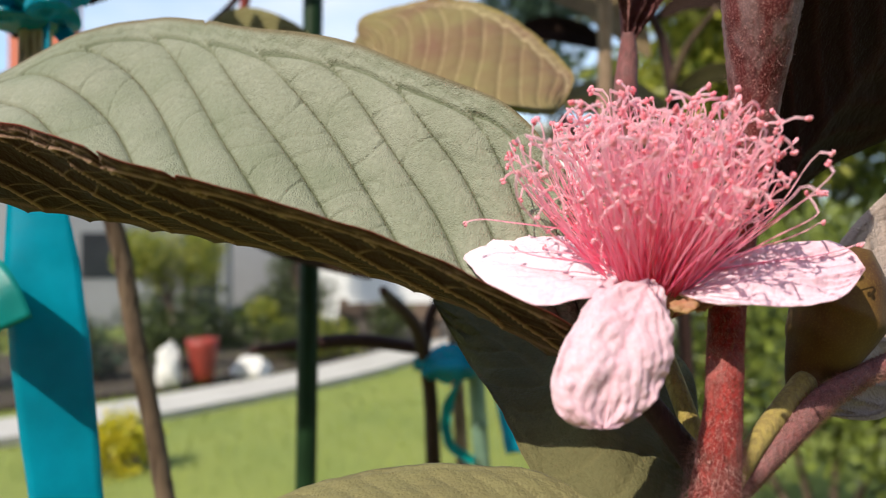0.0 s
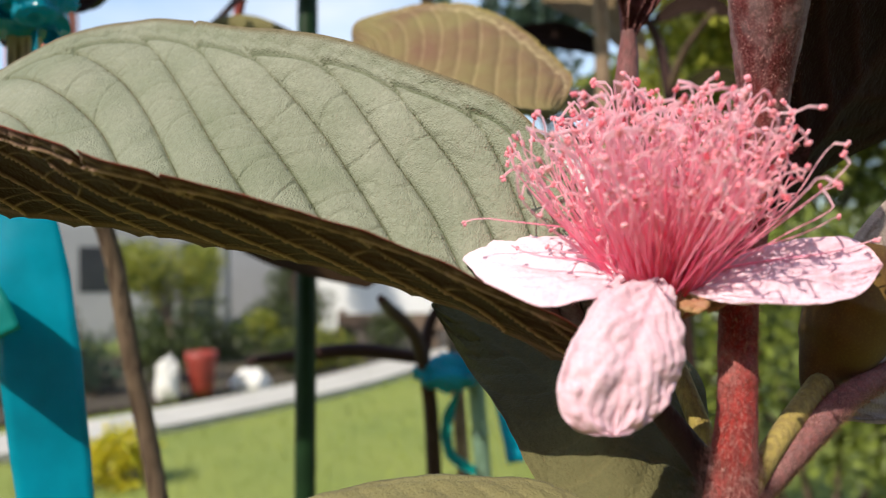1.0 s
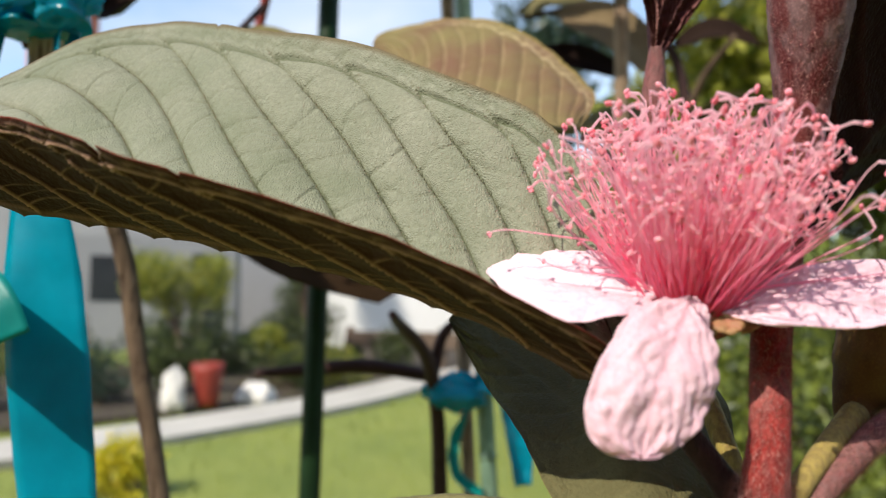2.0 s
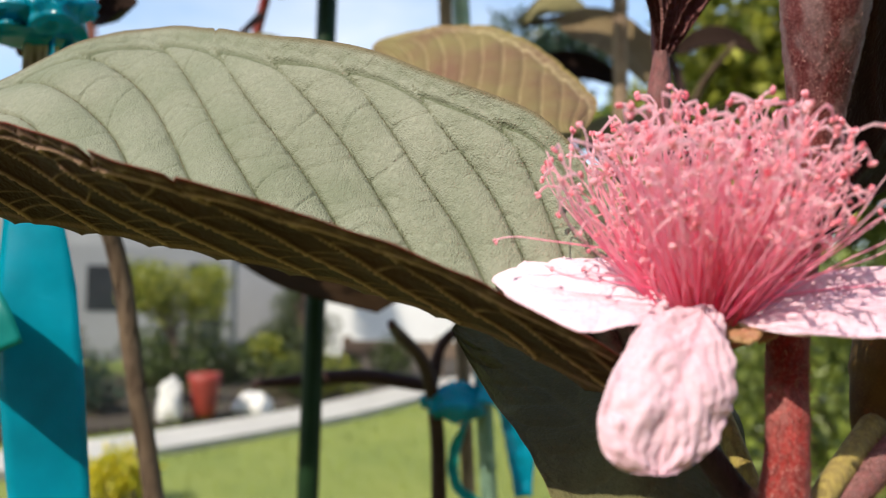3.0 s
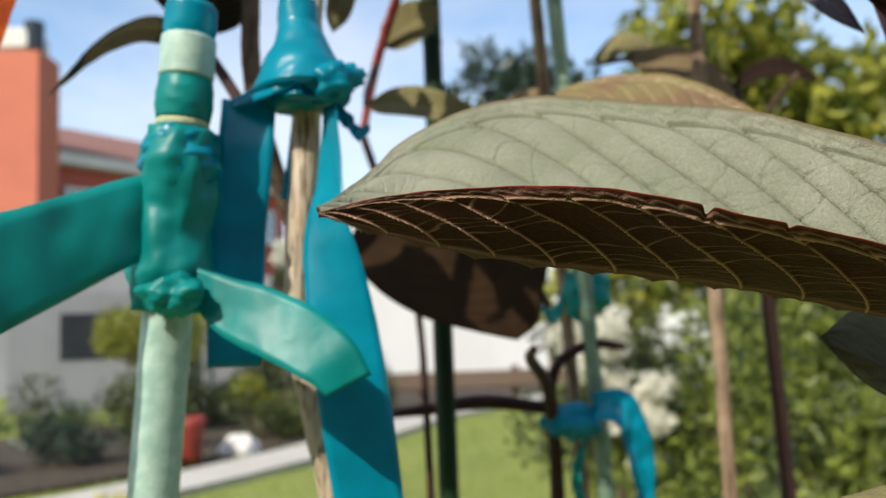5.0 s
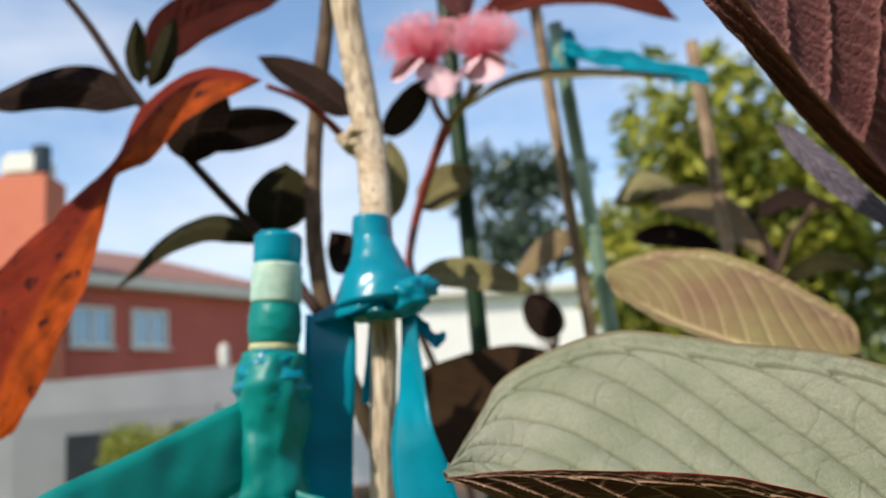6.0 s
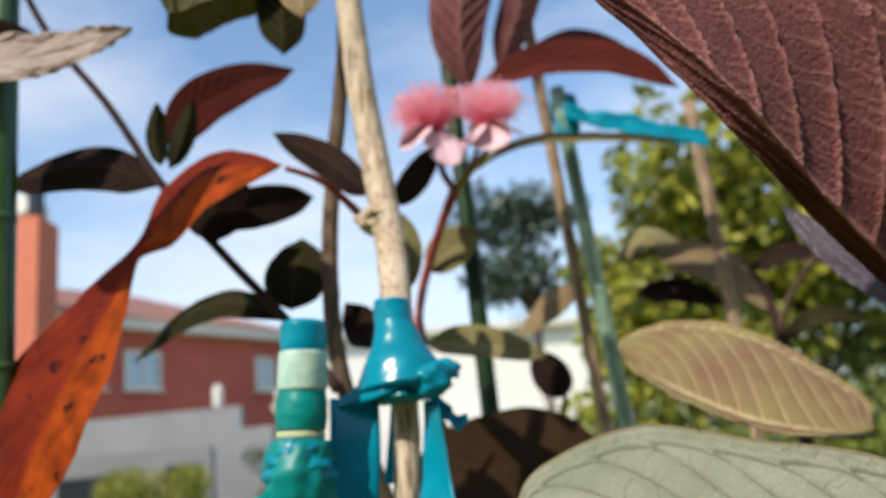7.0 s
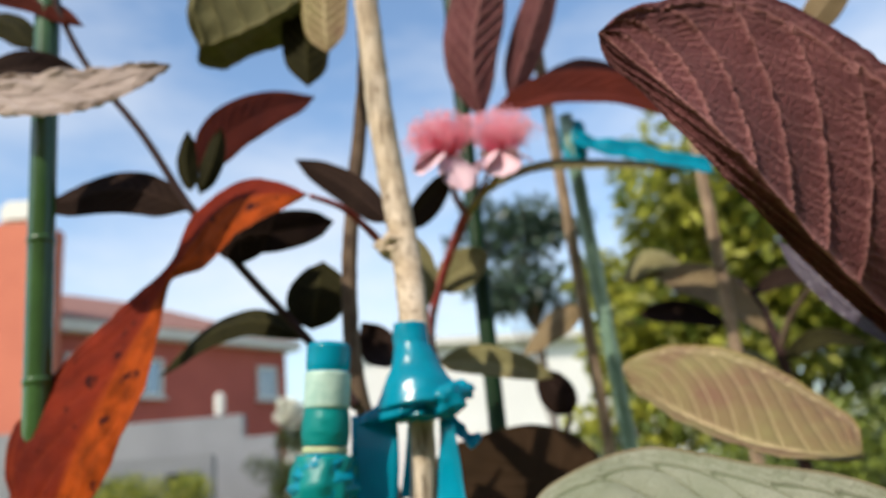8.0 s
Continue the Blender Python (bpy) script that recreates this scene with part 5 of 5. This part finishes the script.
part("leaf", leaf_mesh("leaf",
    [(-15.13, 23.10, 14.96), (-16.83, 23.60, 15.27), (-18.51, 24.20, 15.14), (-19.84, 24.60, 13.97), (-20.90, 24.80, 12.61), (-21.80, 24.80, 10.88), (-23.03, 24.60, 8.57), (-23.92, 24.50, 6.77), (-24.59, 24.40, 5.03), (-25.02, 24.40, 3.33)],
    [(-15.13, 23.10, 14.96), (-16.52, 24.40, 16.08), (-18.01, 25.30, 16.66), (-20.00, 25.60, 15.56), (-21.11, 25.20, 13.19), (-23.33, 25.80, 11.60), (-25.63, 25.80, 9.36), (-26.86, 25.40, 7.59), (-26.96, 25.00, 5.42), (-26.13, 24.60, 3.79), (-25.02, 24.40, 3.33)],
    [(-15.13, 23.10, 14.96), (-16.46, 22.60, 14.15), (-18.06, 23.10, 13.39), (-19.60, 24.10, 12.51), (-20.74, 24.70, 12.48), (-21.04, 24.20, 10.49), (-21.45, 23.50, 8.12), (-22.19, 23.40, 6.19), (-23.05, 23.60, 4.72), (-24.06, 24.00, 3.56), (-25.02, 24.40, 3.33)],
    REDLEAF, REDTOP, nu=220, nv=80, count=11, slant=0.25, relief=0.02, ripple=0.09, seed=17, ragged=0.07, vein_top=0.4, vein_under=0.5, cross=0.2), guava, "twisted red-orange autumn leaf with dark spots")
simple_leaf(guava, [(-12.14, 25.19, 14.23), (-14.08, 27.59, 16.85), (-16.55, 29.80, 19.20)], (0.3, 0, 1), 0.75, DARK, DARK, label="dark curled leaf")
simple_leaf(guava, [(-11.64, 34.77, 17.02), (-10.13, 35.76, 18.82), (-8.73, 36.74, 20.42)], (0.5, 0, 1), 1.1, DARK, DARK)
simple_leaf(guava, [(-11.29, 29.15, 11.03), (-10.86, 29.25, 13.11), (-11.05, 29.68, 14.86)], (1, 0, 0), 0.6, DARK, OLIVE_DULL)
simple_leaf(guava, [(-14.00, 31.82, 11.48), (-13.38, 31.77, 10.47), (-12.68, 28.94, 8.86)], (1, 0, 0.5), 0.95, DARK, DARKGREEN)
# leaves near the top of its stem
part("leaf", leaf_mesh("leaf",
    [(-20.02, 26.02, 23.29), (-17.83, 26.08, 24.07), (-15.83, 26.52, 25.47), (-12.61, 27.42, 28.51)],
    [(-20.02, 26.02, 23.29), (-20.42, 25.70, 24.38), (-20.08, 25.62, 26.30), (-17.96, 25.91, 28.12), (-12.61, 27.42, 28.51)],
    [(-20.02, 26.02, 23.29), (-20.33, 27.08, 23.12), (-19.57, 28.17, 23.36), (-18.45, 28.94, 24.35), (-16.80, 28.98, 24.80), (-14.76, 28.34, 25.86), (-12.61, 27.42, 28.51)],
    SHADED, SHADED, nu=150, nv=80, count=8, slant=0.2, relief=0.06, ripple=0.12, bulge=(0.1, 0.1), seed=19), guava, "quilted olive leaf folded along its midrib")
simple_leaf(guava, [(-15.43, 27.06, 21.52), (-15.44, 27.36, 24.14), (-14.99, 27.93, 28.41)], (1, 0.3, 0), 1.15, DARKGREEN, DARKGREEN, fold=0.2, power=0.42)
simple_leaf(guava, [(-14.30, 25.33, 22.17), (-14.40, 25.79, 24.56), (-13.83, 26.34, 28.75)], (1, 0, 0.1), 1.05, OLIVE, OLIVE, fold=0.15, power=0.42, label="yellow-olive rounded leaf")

# twin flowers on their own shoot, with maroon leaves
shoot = thing("guava_branch", "guava shoot with twin pink flowers and maroon leaves", "branch")
tube("stem", [(-11.13, 42.36, 10.04), (-10.26, 42.20, 13.92), (-8.92, 40.28, 17.06), (-7.89, 38.46, 18.81)], [0.22, 0.26, 0.26, 0.32], REDSTEM, shoot, sides=12, n=50)
tube("stem", [(-7.4, 46.5, -121), (-7.89, 45.95, -13.62), (-8.09, 45.95, -5.17), (-8.22, 45.95, -1.59), (-8.43, 46.34, 0.68), (-11.13, 42.36, 10.04)], [0.4, 0.25, 0.22, 0.2, 0.22, 0.22], DARKTWIG, shoot, sides=12, n=60)
tube("twig", [(-8.01, 38.45, 18.54), (-8.59, 37.97, 19.64), (-8.65, 37.69, 20.94)], [0.22, 0.2, 0.2], PINKTWIG, shoot)
tube("twig", [(-7.90, 38.45, 18.60), (-7.12, 38.16, 19.41), (-5.94, 38.05, 20.62)], [0.22, 0.2, 0.2], YELLOWTWIG, shoot)


def small_flower(c, axis, seed, turns):
    c = np.array(c)
    fl = tube("flower", [tuple(c + (0, 0, -0.5)), tuple(c + (0, 0, -0.2)), tuple(c)], [0.2, 0.45, 0.5], CALYX, shoot, sides=16, n=8, label="pink guava flower with white petals")
    for k, (a, drop) in enumerate(turns):
        d = np.array((math.cos(radians(a)), math.sin(radians(a)) * 0.6, drop))
        s = np.array((-math.sin(radians(a)), math.cos(radians(a)), 0.0))
        mid = [tuple(c + d * r + (0, -0.15, 0.45 - 0.12 * r * r)) for r in (0.2, 0.9, 1.5, 2.0)]
        m, x, y = blade(mid, s, 1.2, 0.1, 0.5, 1.25)
        petal(fl, m, x, y, seed + k, PETAL_PALE, 0.05, 0.4, 0.0)
    stamens(fl, tuple(c), axis, 140, 0.80, 3.2, 0.32, seed, 420, 1.5)


small_flower((-8.91, 37.53, 21.71), (-0.18, -0.15, 1), 51, ((185, -0.3), (222, -0.6), (292, -1.25), (100, 0.1)))
small_flower((-5.72, 37.90, 21.82), (0.12, -0.15, 1), 61, ((215, -0.7), (265, -0.9), (325, -0.4), (90, 0.1)))
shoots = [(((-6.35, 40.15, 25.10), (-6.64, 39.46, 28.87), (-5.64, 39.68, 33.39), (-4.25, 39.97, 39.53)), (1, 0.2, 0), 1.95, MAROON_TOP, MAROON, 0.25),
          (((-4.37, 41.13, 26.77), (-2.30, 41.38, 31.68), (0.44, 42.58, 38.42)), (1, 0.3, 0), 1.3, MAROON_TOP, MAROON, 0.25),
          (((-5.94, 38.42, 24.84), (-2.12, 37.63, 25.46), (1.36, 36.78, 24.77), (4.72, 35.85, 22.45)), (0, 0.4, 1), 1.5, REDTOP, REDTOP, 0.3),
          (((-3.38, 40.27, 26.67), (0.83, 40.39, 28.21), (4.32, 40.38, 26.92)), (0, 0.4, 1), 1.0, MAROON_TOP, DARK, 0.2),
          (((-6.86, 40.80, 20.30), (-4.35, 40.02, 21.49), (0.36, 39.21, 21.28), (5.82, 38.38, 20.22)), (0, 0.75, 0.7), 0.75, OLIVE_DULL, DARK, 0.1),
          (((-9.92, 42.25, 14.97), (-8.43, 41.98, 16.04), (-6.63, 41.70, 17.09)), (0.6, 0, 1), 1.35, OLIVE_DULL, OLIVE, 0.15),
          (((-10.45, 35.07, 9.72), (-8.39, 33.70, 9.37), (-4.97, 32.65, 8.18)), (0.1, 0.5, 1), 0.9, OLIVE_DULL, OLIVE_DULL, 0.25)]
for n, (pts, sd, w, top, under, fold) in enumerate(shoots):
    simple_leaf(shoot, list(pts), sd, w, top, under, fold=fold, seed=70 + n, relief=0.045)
tube("twig", [(-10.26, 42.20, 13.92), (-10.58, 38.62, 11.46), (-10.45, 35.07, 9.72)], [0.2, 0.15, 0.12], DARKTWIG, shoot)
tube("twig", [(-6.09, 40.48, 24.66), (-5.88, 40.93, 22.91), (-7.22, 41.13, 20.08)], [0.15, 0.15, 0.15], DARKTWIG, shoot)

# the thin sapling with its dark leaves
sapling = thing("guava_sapling", "slender brown guava sapling with dark leaves", "sapling")
tube("trunk", [(-12.91, 29.73, 30.86), (-12.92, 29.09, 23.40), (-13.79, 28.47, 16.60), (-14.11, 28.01, 13.33), (-14.10, 27.37, 9.03), (-11.88, 29.54, -0.19), (-11.33, 29.45, -3.31), (-10.71, 29.37, -6.21), (-9.99, 29.21, -10.10), (-9.50, 29.50, -122.00)], [0.32, 0.33, 0.34, 0.34, 0.34, 0.33, 0.33, 0.34, 0.35, 0.5], BARK, sapling, sides=16, n=120, lump=0.12)
tube("branch", [(-26.55, 24.74, 27.05), (-24.82, 25.59, 22.71), (-22.57, 26.21, 19.49), (-20.53, 26.81, 15.93), (-18.13, 27.44, 12.76), (-16.00, 27.79, 10.14), (-14.02, 26.36, 7.10)], [0.13, 0.14, 0.16, 0.18, 0.19, 0.2, 0.22], DARKTWIG, sapling, sides=10, n=50)
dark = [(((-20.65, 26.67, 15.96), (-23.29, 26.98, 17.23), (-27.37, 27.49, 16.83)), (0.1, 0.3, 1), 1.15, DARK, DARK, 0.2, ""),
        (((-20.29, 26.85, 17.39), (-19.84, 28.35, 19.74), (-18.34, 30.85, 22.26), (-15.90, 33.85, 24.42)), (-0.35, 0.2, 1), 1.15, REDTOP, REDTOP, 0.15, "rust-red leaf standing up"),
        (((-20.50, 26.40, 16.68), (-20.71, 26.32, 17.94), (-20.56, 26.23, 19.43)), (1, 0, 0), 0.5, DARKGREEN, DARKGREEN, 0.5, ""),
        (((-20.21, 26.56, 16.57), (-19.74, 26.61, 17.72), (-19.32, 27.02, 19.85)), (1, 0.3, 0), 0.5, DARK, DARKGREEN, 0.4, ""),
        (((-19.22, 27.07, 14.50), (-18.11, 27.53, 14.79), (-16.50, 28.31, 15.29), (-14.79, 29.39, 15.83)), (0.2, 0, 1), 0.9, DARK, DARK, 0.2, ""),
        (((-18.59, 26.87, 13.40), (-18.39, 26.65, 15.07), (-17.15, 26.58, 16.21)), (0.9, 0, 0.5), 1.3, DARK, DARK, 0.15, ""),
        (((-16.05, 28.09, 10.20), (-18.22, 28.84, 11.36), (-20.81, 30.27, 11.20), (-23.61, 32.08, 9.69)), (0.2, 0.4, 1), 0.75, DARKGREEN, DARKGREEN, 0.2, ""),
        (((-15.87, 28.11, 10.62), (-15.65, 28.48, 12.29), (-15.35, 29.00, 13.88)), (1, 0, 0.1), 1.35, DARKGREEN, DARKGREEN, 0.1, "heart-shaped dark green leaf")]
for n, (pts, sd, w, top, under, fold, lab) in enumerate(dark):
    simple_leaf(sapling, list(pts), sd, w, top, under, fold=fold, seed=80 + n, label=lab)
simple_leaf(sapling, [(-27.41, 20.50, 18.90), (-24.65, 20.20, 18.38), (-22.37, 20.40, 18.57), (-19.70, 21.00, 19.68)], (0.08, 0.40, 0.88), 1.25, GREYLEAF, GREYLEAF, fold=0.12, seed=90, label="pale grey-brown leaf in full sun", nu=180, nv=90, ragged=0.06, ripple=0.2, relief=0.03, count=7)
simple_leaf(sapling, [(-28.44, 23.24, 20.72), (-26.45, 23.60, 21.50), (-24.47, 24.81, 21.74)], (0, 0.5, 1), 0.9, DARK, DARK, seed=91)

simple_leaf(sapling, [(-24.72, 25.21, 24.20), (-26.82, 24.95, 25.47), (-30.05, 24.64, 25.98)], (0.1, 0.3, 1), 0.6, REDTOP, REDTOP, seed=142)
simple_leaf(sapling, [(-28.52, 28.59, 25.24), (-29.69, 28.64, 26.73), (-32.62, 28.62, 27.09)], (0.1, 0.3, 1), 0.9, DARKGREEN, DARKGREEN, seed=143)

# the low rear plant: brown leaf and dark branches by the far tape
low = thing("guava_branch", "dark brown guava branch with a hanging brown leaf", "branch")
part("leaf", leaf_mesh("leaf",
    [(-3.50, 38.00, -1.47), (-4.53, 38.20, 0.89), (-5.98, 38.60, 3.72), (-8.19, 39.00, 6.08)],
    [(-3.50, 38.00, -1.47), (-5.76, 37.20, -0.92), (-8.34, 36.80, -0.06), (-10.44, 37.00, 1.40), (-11.68, 37.80, 3.23), (-10.63, 38.50, 5.22), (-8.19, 39.00, 6.08)],
    [(-3.50, 38.00, -1.47), (-2.52, 38.30, -0.80), (-1.94, 38.80, 1.13), (-1.52, 39.20, 3.11), (-2.58, 39.50, 5.17), (-5.11, 39.60, 6.34), (-8.19, 39.00, 6.08)],
    BROWNLEAF, BROWNLEAF, nu=90, nv=50, seed=93, vein_under=0.2), low, "brown leaf hanging in shade")
tube("stem", [(2.00, 50.00, -121.00), (-0.54, 46.35, -12.54), (-0.83, 44.77, -7.17), (-1.52, 42.34, -3.98), (-2.64, 39.89, -2.49), (-2.81, 37.42, -1.92)], [0.5, 0.45, 0.4, 0.35, 0.3, 0.2], DARKTWIG, low, sides=12, n=50)
tube("twig", [(-10.24, 42.40, -5.37), (-7.94, 43.37, -5.24), (-4.88, 44.33, -5.07), (-1.08, 44.95, -5.62)], [0.2, 0.35, 0.42, 0.36], DARKTWIG, low, sides=12)
tube("twig", [(-1.08, 44.95, -5.62), (-0.37, 44.82, -3.09), (1.51, 44.31, -2.03), (3.35, 43.96, -2.23)], [0.36, 0.3, 0.3, 0.2], DARKTWIG, low, sides=10)

# olive-brown leaves in the middle distance beside the canes
mid_plant = thing("guava_branch", "guava branch with olive-brown leaves beside the canes", "branch")
tube("stem", [(22.00, 52.00, -121.00), (15.56, 53.02, 3.32), (14.78, 51.69, 10.57), (13.59, 51.87, 14.92), (7.84, 50.22, 16.73), (3.99, 50.14, 16.18)], [0.6, 0.5, 0.4, 0.3, 0.25, 0.15], DARKTWIG, mid_plant, sides=10, n=50)
tube("twig", [(14.78, 51.69, 10.57), (15.38, 50.14, 12.74), (16.73, 48.60, 14.77)], [0.3, 0.25, 0.15], BARK, mid_plant)
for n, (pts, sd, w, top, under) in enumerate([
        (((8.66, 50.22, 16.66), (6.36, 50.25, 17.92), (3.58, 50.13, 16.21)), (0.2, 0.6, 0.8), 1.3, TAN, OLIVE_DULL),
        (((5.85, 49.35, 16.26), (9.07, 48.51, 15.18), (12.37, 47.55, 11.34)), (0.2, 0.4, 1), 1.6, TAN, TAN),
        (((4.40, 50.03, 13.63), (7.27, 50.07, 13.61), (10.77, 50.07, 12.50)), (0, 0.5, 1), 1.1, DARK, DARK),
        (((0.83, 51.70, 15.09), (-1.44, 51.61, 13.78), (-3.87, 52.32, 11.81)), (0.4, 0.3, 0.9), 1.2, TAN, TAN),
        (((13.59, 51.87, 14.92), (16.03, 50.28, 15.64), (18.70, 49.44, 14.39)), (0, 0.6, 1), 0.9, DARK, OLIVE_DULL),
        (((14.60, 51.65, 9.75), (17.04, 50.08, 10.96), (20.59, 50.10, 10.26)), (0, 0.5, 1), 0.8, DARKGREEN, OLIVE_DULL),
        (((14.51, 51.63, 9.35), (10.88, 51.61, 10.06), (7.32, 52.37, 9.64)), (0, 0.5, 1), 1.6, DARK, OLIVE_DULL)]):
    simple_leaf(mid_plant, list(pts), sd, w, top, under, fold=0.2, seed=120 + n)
simple_leaf(low, [(-2.27, 44.68, 6.93), (-2.82, 44.73, 8.19), (-3.63, 45.13, 9.91)], (1, 0, 0.3), 1.2, DARK, DARK, seed=131, power=0.5)
tube("twig", [(-2.27, 44.68, 6.93), (-3.16, 42.93, 5.07), (-1.78, 38.77, 0.17)], [0.15, 0.18, 0.2], DARKTWIG, low)
